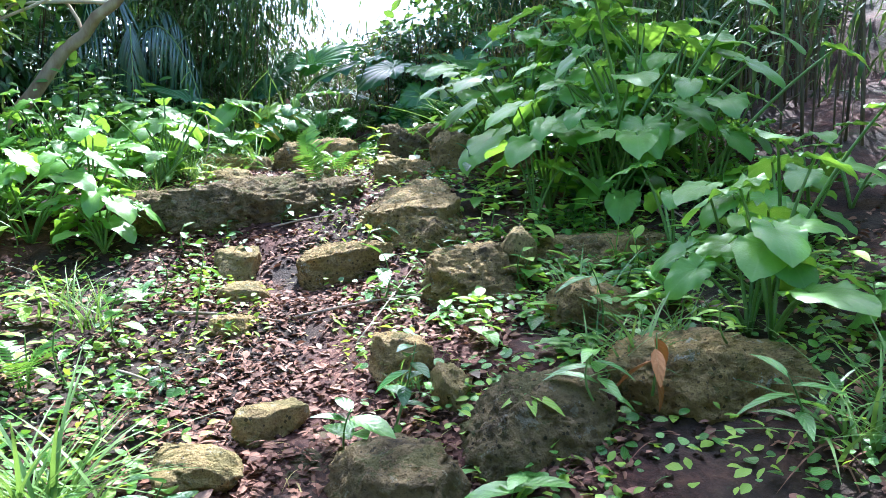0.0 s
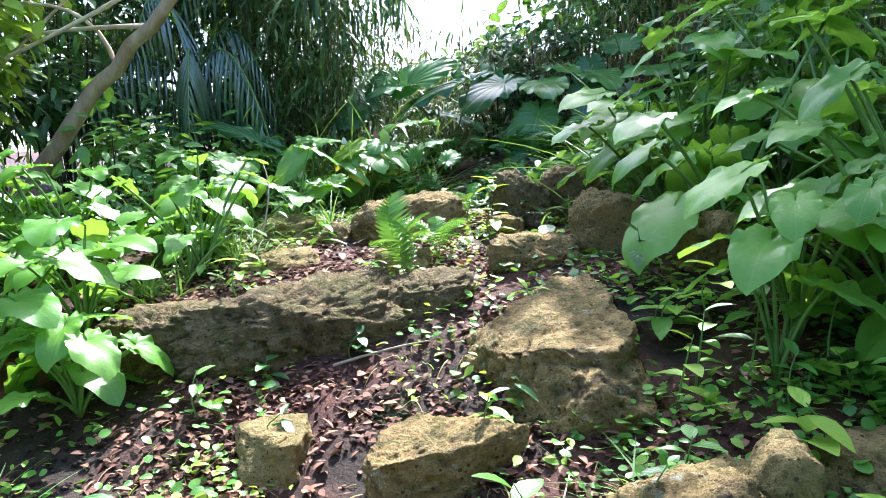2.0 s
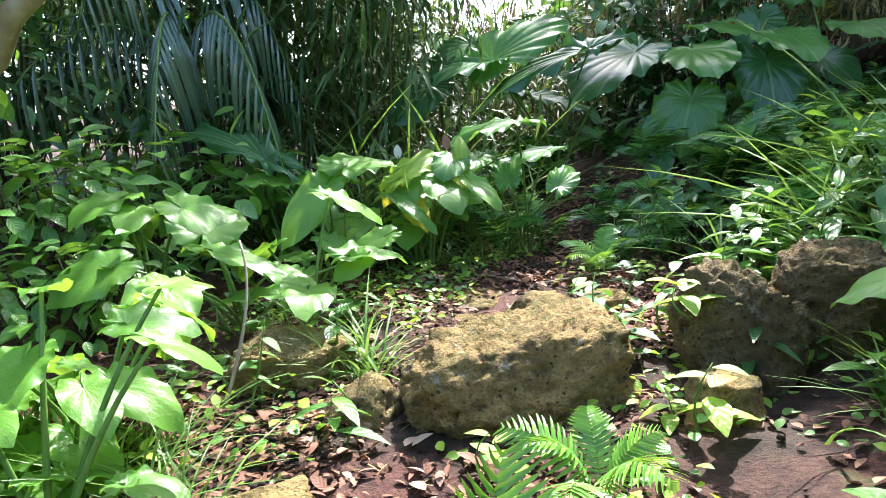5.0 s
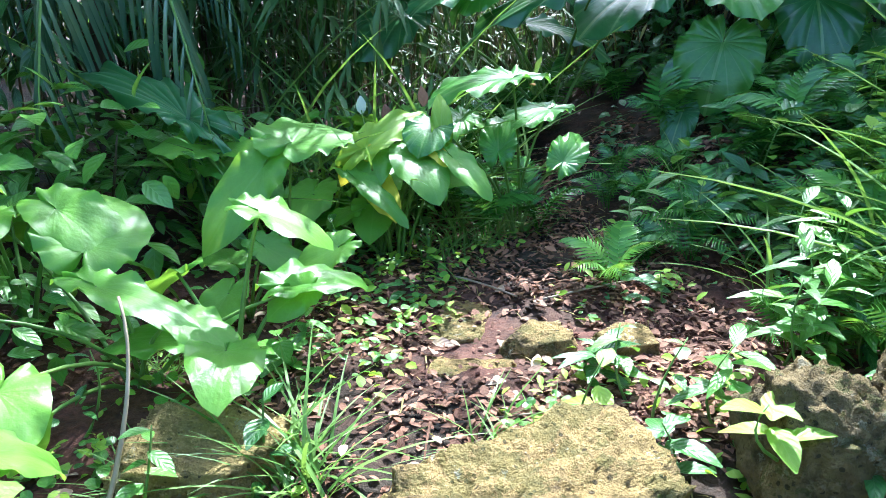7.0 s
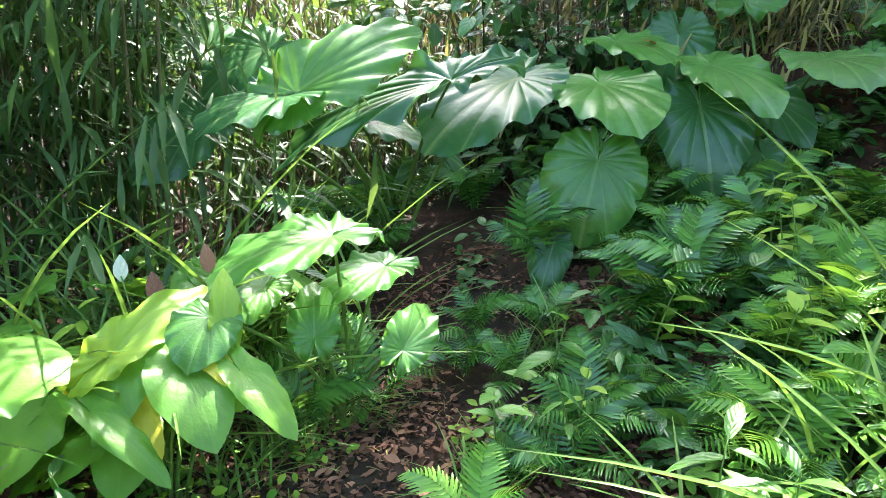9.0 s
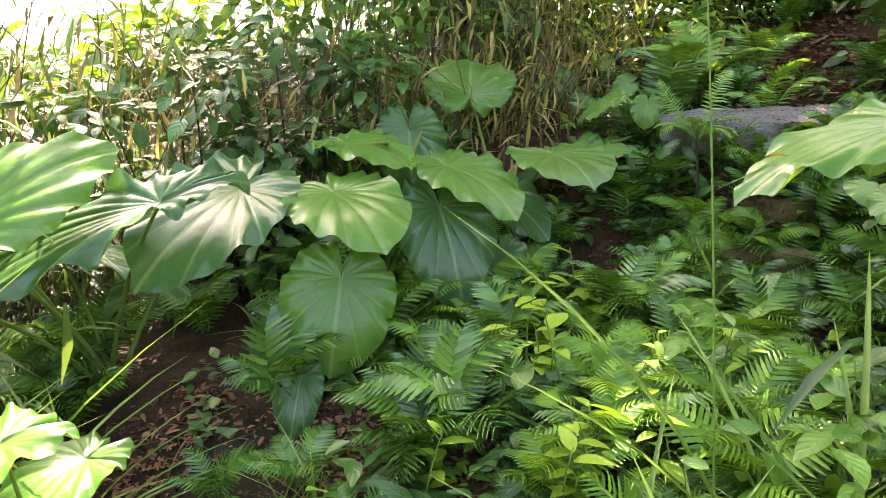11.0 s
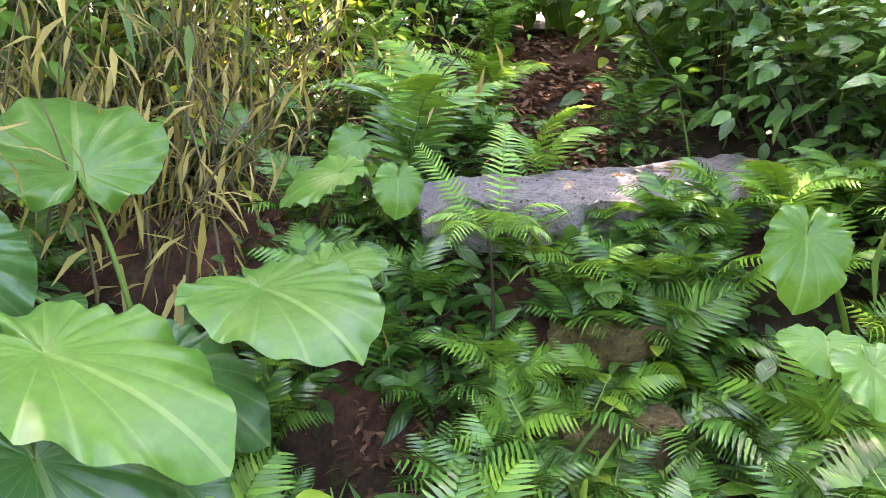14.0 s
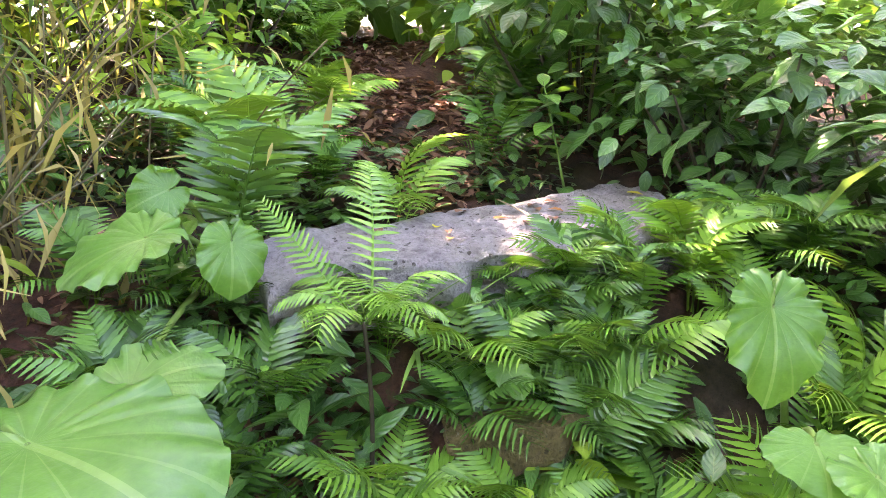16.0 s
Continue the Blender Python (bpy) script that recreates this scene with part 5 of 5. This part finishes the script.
# the large group under the reeds
ears(ground_at(-0.1, 10.72), "large elephant ear with broad glossy heart leaves", [
    ((-0.35, 10.12, 2.36), (-0.44, 9.93, 2.03), 0.48, 0.95, None),
    ((-0.33, 10.33, 2.70), (-0.20, 9.93, 2.58), 0.54, 0.25, None),
    ((0.25, 10.50, 2.79), (0.45, 10.10, 2.67), 0.50, 0.12, None),
    ((0.18, 10.40, 2.60), (0.20, 10.10, 2.25), 0.46, 0.85, M_EAR_SHADE),
    ((-0.20, 10.68, 2.90), (0.05, 10.42, 2.86), 0.46, 0.15, None),
])
ears(ground_at(0.75, 10.95), "elephant ear with wide rippled leaves", [
    ((0.82, 10.52, 2.83), (0.88, 10.17, 2.76), 0.58, 0.04, None),
    ((0.58, 11.08, 3.13), (0.66, 11.26, 3.39), 0.52, 0.7, M_EAR),
    ((0.22, 11.05, 2.95), (0.20, 10.95, 2.62), 0.40, 0.9, M_EAR_SHADE),
    ((0.62, 10.70, 2.62), (0.78, 10.45, 2.45), 0.30, 0.5, M_EAR_SHADE),
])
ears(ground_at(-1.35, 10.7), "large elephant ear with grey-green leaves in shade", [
    ((-0.72, 10.42, 2.72), (-1.15, 10.02, 2.50), 0.60, 0.3, M_EAR_SHADE),
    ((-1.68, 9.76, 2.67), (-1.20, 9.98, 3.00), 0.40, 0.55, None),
    ((-1.04, 10.02, 2.72), (-1.80, 9.74, 2.50), 0.34, 0.25, M_EAR_SHADE),
    ((-1.72, 9.74, 2.66), (-2.00, 9.45, 2.60), 0.40, 0.15, M_EAR_SHADE),
    ((-1.92, 10.30, 2.84), (-2.20, 10.10, 2.68), 0.42, 0.4, M_EAR_SHADE),
    ((-2.20, 10.10, 2.54), (-2.42, 9.80, 2.32), 0.42, 0.5, M_EAR_SHADE),
    ((-1.55, 10.80, 2.45), (-0.97, 10.63, 2.35), 0.35, 0.1, M_EAR_SHADE),
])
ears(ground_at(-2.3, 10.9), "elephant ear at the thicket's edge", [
    ((-2.32, 10.63, 2.84), (-2.90, 10.73, 3.04), 0.50, 0.4, M_EAR_SHADE),
    ((-1.95, 10.67, 2.78), (-2.31, 10.50, 2.73), 0.45, 0.3, M_EAR_SHADE),
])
ears(ground_at(-1.42, 9.28), "low elephant ear with one wide bright leaf beside the trail", [
    ((-1.42, 9.05, 2.24), (-1.76, 8.80, 2.22), 0.40, 0.05, None),
    ((-1.26, 9.28, 2.07), (-1.46, 9.06, 2.04), 0.30, 0.05, None),
    ((-1.47, 8.95, 1.91), (-1.49, 9.06, 2.08), 0.18, 0.8, None),
    ((-1.17, 8.95, 1.87), (-1.08, 9.10, 2.00), 0.18, 0.8, None),
    ((-1.67, 9.10, 2.04), (-1.80, 8.90, 1.98), 0.22, 0.35, None),
    ((-1.74, 8.72, 2.06), (-1.76, 8.55, 1.98), 0.22, 0.4, None),
], None, 0.01)
# leaf that hangs over the walker
ears(ground_at(1.25, 8.55), "tall elephant ear with one huge bright leaf", [
    ((0.92, 8.53, 3.02), (0.44, 8.66, 2.92), 0.34, 0.16, None),
])
# upper group by the steps
ears(ground_at(2.32, 9.42), "elephant ear with glossy heart leaves by the step", [
    ((1.80, 9.44, 2.98), (1.70, 9.40, 2.81), 0.23, 0.75, None),
    ((1.66, 9.22, 2.70), (1.56, 9.05, 2.62), 0.24, 0.3, None),
    ((1.67, 9.33, 2.74), (1.59, 9.29, 2.69), 0.24, 0.4, None),
])
ears(ground_at(2.02, 10.02), "young elephant ear among ferns below the step", [
    ((1.93, 10.10, 2.83), (1.98, 9.98, 2.80), 0.15, 0.1, None),
    ((2.00, 9.98, 2.76), (2.00, 9.88, 2.68), 0.15, 0.7, None),
    ((2.08, 9.90, 2.76), (2.04, 9.78, 2.73), 0.14, 0.1, None),
    ((1.80, 10.06, 2.74), (1.74, 9.98, 2.71), 0.12, 0.1, None),
], None, 0.005)
ears(ground_at(1.75, 11.0), "young elephant ear with cupped leaves", [
    ((1.34, 10.81, 3.09), (1.17, 10.94, 3.02), 0.24, 0.3, None),
    ((1.44, 10.63, 3.08), (1.4, 10.59, 2.96), 0.17, 0.9, None),
    ((1.49, 10.89, 3.19), (1.4, 10.94, 3.15), 0.15, 0.8, None),
    ((1.1, 10.61, 2.82), (1.26, 10.51, 2.87), 0.24, 0.3, None),
    ((0.98, 10.95, 2.70), (0.80, 11.05, 2.66), 0.3, 0.2, M_EAR_SHADE),
])
# yellowing plant at the trail's bend
ears(ground_at(-1.9, 8.72), "broad-leaved plant with yellowing leaves in the sun", [
    ((-2.01, 8.60, 1.97), (-1.79, 8.85, 2.15), 0.15, 0.6, M_LIME),
    ((-1.69, 8.70, 2.00), (-1.70, 8.76, 2.20), 0.10, 0.9, M_LIME),
    ((-1.80, 8.62, 1.95), (-1.64, 8.40, 1.84), 0.24, 0.4, None),
    ((-1.62, 8.60, 1.94), (-1.43, 8.46, 1.84), 0.13, 0.4, None),
    ((-2.03, 8.60, 1.96), (-2.09, 8.50, 1.84), 0.12, 0.7, M_YELLOW),
    ((-1.76, 8.66, 1.99), (-1.62, 8.55, 1.94), 0.10, 0.4, M_YELLOW),
    ((-1.98, 8.60, 1.84), (-1.84, 8.45, 1.72), 0.15, 0.5, M_YELLOW),
    ((-2.02, 8.48, 1.86), (-1.76, 8.37, 1.74), 0.11, 0.3, None),
], M_BROAD, 0.008)
ears(ground_at(-2.3, 8.3), "broad-leaved plant with large pale leaves", [
    ((-2.17, 8.18, 2.06), (-2.10, 8.46, 2.13), 0.40, 0.2, None),
    ((-2.26, 8.10, 1.98), (-2.39, 7.82, 1.74), 0.20, 0.55, None),
    ((-2.68, 8.40, 1.98), (-2.91, 8.38, 2.02), 0.20, 0.3, None),
    ((-2.55, 8.42, 1.98), (-2.38, 8.36, 2.02), 0.12, 0.5, None),
    ((-2.79, 8.50, 2.10), (-3.46, 8.70, 2.38), 0.22, 0.5, M_EAR_SHADE),
    ((-1.90, 7.90, 1.74), (-2.05, 7.80, 1.67), 0.15, 0.4, None),
], M_BROAD, 0.009)
ears(ground_at(-2.42, 7.42), "broad-leaved plant with large sunlit leaves", [
    ((-2.60, 7.48, 1.83), (-2.66, 7.74, 1.97), 0.36, 0.35, None),
    ((-2.45, 7.30, 1.77), (-2.09, 7.25, 1.72), 0.17, 0.12, None),
    ((-2.18, 7.30, 1.69), (-1.97, 7.24, 1.64), 0.17, 0.12, None),
    ((-2.29, 6.72, 1.74), (-2.23, 6.50, 1.66), 0.25, 0.4, None),
    ((-2.38, 6.80, 1.53), (-2.27, 6.80, 1.62), 0.14, 0.7, None),
    ((-1.91, 7.60, 1.69), (-2.01, 7.50, 1.63), 0.14, 0.4, None),
    ((-2.75, 7.05, 1.75), (-2.9, 6.85, 1.68), 0.28, 0.3, None),
    ((-3.28, 7.80, 1.84), (-3.08, 7.78, 1.86), 0.2, 0.3, None),
], M_BROAD, 0.009)
fern(ground_at(-1.55, 9.12), 0.46, 6, random.Random(41), False, 8.0, 0.8, "green fern behind the yellowing plant")
fern(ground_at(-1.3, 9.35), 0.42, 6, random.Random(43), False, 8.0, 0.8, "green fern behind the yellowing plant")
ears(ground_at(-0.35, 10.5), "low elephant ear under the large one, toned dark for shade", [
    ((-0.55, 10.0, 1.98), (-0.62, 9.85, 1.80), 0.2, 0.7, M_EAR_SHADE),
    ((0.55, 10.5, 2.35), (0.62, 10.35, 2.2), 0.22, 0.7, M_EAR_SHADE),
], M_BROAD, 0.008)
# upright fern on the ledge
fern(ground_at(-0.92, 5.72, 0.02), 0.46, 5, random.Random(4), True, 8.0, 1.1, "light green fern standing on the rock ledge")
fern(ground_at(-0.85, 6.3), 0.35, 6, random.Random(6), True)
fern(ground_at(-1.6, 2.95), 0.34, 5, random.Random(61), True, 10.0, 0.8, "light green fern at the sunlit trail edge")
# pale bare twig standing in the leaves
stick((-2.12, 6.72, float(land(-2.12, 6.72))), (-2.18, 7.03, 1.86), 0.0075, 0.09, M_TWIG, "bare pale twig standing among broad leaves")
# sticks on the trail
for x0, y0, x1, y1, r, s in ((-1.35, 3.75, -0.75, 3.62, 0.011, 0.02), (-0.7, 3.68, -0.1, 3.8, 0.009, 0.02), (-1.1, 4.95, -0.72, 5.1, 0.007, 0.02), (-0.35, 3.3, -0.15, 4.3, 0.005, 0.03),
                            (-1.3, 3.1, -1.0, 2.9, 0.008, 0.01), (0.55, 4.1, 1.25, 4.25, 0.008, 0.03), (-1.2, 8.3, -0.8, 8.6, 0.005, 0.01), (-1.6, 8.5, -1.3, 8.3, 0.006, 0.01), (0.75, 4.75, 1.4, 4.3, 0.01, 0.2),
                            (2.25, 10.12, 2.5, 10.4, 0.004, 0.01), (-1.5, 7.3, -1.1, 7.45, 0.005, 0.01), (-2.9, 6.3, -2.3, 6.5, 0.007, 0.03), (-0.95, 9.1, -0.6, 9.3, 0.005, 0.01)):
    a, b = ground_at(x0, y0, 0.03), ground_at(x1, y1, 0.035)
    if y0 > 10:
        a, b = (x0, y0, 3.04), (x1, y1, 3.08)
    stick(a, b, r, s)
# seedlings on the rocks and trail edge
for x, y, up, h, n, size, mat, tpl, label in (
    (0.30, 2.36, 0.17, 0.03, 7, 0.12, M_LIME, LANCE, "lime green seedling rosette on a mossy rock"),
    (-0.30, 5.25, 0.11, 0.03, 7, 0.10, M_LIME, LANCE, "lime green seedling rosette on the slab"),
    (-0.05, 4.72, 0.15, 0.03, 5, 0.08, M_LIME, LANCE, "tiny lime seedling on the slab"),
    (0.95, 2.55, 0.18, 0.12, 6, 0.09, M_LIME, LANCE, "lime green seedling on a rock"),
    (-0.98, 7.72, 0.0, 0.18, 12, 0.17, M_HERB_DARK, LANCE, "dark lance-leaved seedling in the trail"),
    (-0.62, 7.55, 0.0, 0.30, 12, 0.17, M_HERB, LANCE, "leafy green seedling by the boulder"),
    (-0.30, 7.75, 0.0, 0.35, 12, 0.17, M_HERB, LANCE, "leafy green seedling by the boulder"),
    (-1.72, 8.25, 0.0, 0.12, 6, 0.12, M_HERB_DARK, LANCE, "dark drooping seedling at the trail edge"),
    (-1.66, 6.50, 0.0, 0.22, 8, 0.16, M_HERB, LANCE, "green seedling before the big block"),
    (0.22, 4.55, 0.0, 0.30, 5, 0.15, M_LIME, OVATE, "herb with one lime leaf"),
    (0.45, 4.75, 0.0, 0.30, 7, 0.15, M_HERB, OVATE, "green herb behind the block"),
    (0.1, 3.4, 0.0, 0.14, 9, 0.1, M_HERB, OVATE, "leafy seedling below the block"),
    (0.55, 2.35, 0.1, 0.25, 8, 0.16, M_HERB, LANCE, "lance-leaved seedling between rocks"),
    (-0.25, 2.45, 0.0, 0.18, 7, 0.17, M_HERB, OVATE, "broad-leaved seedling at the trail"),
    (0.68, 2.45, 0.1, 0.2, 4, 0.16, M_ORANGE, LANCE, "seedling with hanging withered orange leaves"),
    (-1.5, 5.0, 0.0, 0.12, 6, 0.12, M_HERB, OVATE, "seedling below the ledge rock"),
    (-1.05, 5.05, 0.0, 0.14, 7, 0.1, M_HERB_DARK, OVATE, "seedling below the ledge rock"),
    (-0.60, 7.0, 0.28, 0.12, 6, 0.13, M_LIME, OVATE, "lime green seedling on the dark boulder"),
    (2.30, 9.98, 0.1, 0.12, 7, 0.12, M_YELLOW, OVATE, "yellowing seedling at the slab's end"),
    (1.55, 10.0, 0.1, 0.25, 4, 0.1, M_LIME, OVATE, "seedling with two yellow-green leaves"),
    (1.35, 9.75, 0.0, 0.25, 6, 0.14, M_HERB, OVATE, "broad-leaved seedling among ferns"),
):
    x0 = ground_at(x, y, up)
    herb(x0, h, n, size, rg, mat, tpl, 1, label, droop=0.9 if mat is M_ORANGE else 0.0)
# grass tufts that stand out
for x, y, h, n in ((-1.08, 2.12, 0.42, 110), (-1.75, 7.08, 0.34, 70), (-1.22, 7.28, 0.2, 60), (-0.9, 8.75, 0.22, 60), (-1.62, 9.05, 0.25, 50), (-0.1, 2.9, 0.16, 40), (-1.95, 6.1, 0.32, 60), (-0.6, 9.5, 0.3, 50), (-1.5, 9.3, 0.3, 40)):
    grass_tuft(ground_at(x, y, -0.01), h, n, rg, None, False, "dense tuft of fine green grass")
# fern in front of the step, and one tall fertile frond
step_fern = fern(ground_at(1.52, 10.30), 0.30, 2, random.Random(8), True, 0.0, 0.3, "light green fern rosette on a stalk in front of the step")
top = 2.90 - float(land(1.52, 10.30))
part("stipe", tubes("stipe", [(arc((0, 0, -0.02), (0, 0, top), 0.02, 6, (1, 0, 0)), 0.007, 0.005)], M_DARKSTEM, 6), step_fern)
rf = random.Random(9)
for i in range(12):
    part("frond", FRONDS_LIGHT[i % 2], step_fern, "", pose(0, 0, top, 0, 0, 30 * i + rf.uniform(-9, 9)) @ pose(0, 0.01, 0, rf.uniform(2, 24), rf.uniform(-10, 10), 0) @ Matrix.Scale(0.25 * rf.uniform(0.8, 1.15), 4))
inv = step_fern.matrix_basis.inverted()
for foot, tip, size in (((1.52, 10.30, 2.90), (1.98, 10.56, 3.33), 0.62), ((1.50, 10.32, 2.90), (1.42, 10.5, 3.2), 0.4)):
    way = np.array(tip) - np.array(foot)
    part("frond", FROND_NARROW, step_fern, "tall narrow young frond", inv @ Matrix(frames_of(np.array([foot]), way[None], np.array([-0.6, -0.7, 0.4]), [size])[0].tolist()))
# tall shaded fern behind the step, and ferns that hang before it
fern(ground_at(1.75, 10.95), 0.62, 7, random.Random(17), False, 8.0, 1.0, "tall dark green fern behind the step")
fern(ground_at(2.2, 11.2), 0.6, 7, random.Random(18), True, 8.0, 1.0, "tall green fern behind the step")
for x, y in ((1.95, 10.02), (2.25, 9.86), (2.45, 9.72), (1.75, 10.12), (2.6, 9.75)):
    fern((x, y, float(land(x, y)) + 0.02), 0.36, 6, random.Random(int(100 * x)), x > 2.3, 8.0, 0.9, "green fern hanging over the step's front")
for x, y, z, s, mat in ((-0.08, 10.55, 2.90, 0.10, M_ORANGE), (0.55, 8.60, 2.935, 0.06, M_ORANGE), (-1.35, 9.2, 2.2, 0.05, M_ORANGE)):
    ob = new("fallen_leaf", leaf_data(OVATE, mat))
    ob.matrix_basis = pose(x, y, z, 5, 10, rg.uniform(0, 360)) @ Matrix.Scale(s, 4)
    tagged(ob, "fallen orange-brown leaf lying on a big green leaf", "fallen leaf", "fallen leaves")
# white spathe and reddish dead leaves on stems
for x, y, z, s, mat, el, name, label in ((-2.0, 8.95, 2.02, 0.11, M_LITTER, 70, "dead_leaf", "reddish dead leaf on a stem"), (-1.85, 9.05, 2.10, 0.1, M_LITTER, 80, "dead_leaf", "reddish dead leaf on a stem")):
    ob = new(name, leaf_data(OVATE, mat))
    ob.matrix_basis = pose(x, y, z, el, 0, 30) @ Matrix.Scale(s, 4)
    tagged(ob, label, "dead leaf", "dead leaves")

# fallen leaves on the step
for i in range(16):
    u, v = rg.uniform(-0.5, 0.6), rg.uniform(-0.15, 0.15)
    ob = new("fallen_leaf", leaf_data(OVATE if i % 2 else SMALL, (M_ORANGE, M_LITTER, M_YELLOW, M_LITTER)[i % 4]))
    ob.matrix_basis = pose(2.33 + 0.86 * u + 0.51 * v, 10.27 - 0.51 * u + 0.86 * v, 3.05 + 0.155 * v + 0.035 * u, 8, 4, rg.uniform(0, 360)) @ Matrix.Scale(rg.uniform(0.035, 0.07), 4)
    tagged(ob, "small fallen leaf lying on the wet step slab", "fallen leaf", "fallen leaves")
# white bract and its stem at the bend
wb = thing("bract_stem", ground_at(-2.17, 9.07), "thin stem with one pale white bract", "plant")
part("stem", tubes("stem", [(arc((0, 0, -0.02), (0, 0, 0.66), 0.04, 7, (1, 0, 0)), 0.005, 0.003)], M_STEM, 5), wb)
M_WHITE = leaf_material("white_bract", (0.62, 0.66, 0.5), (0.8, 0.82, 0.68), (0.8, 0.8, 0.6), 0.5, 0.3, 5.0, 0.1)
part("bract", leaf_data(OVATE, M_WHITE, "bract"), wb, "pale white bract", pose(0, 0, 0.64, 75, 0, 20) @ Matrix.Scale(0.095, 4))

stick(ground_at(0.45, 8.66, -0.02), (0.42, 8.86, 3.8), 0.0042, 0.06, M_STEM, "thin green climbing stem standing among ferns", "climbing_stem")
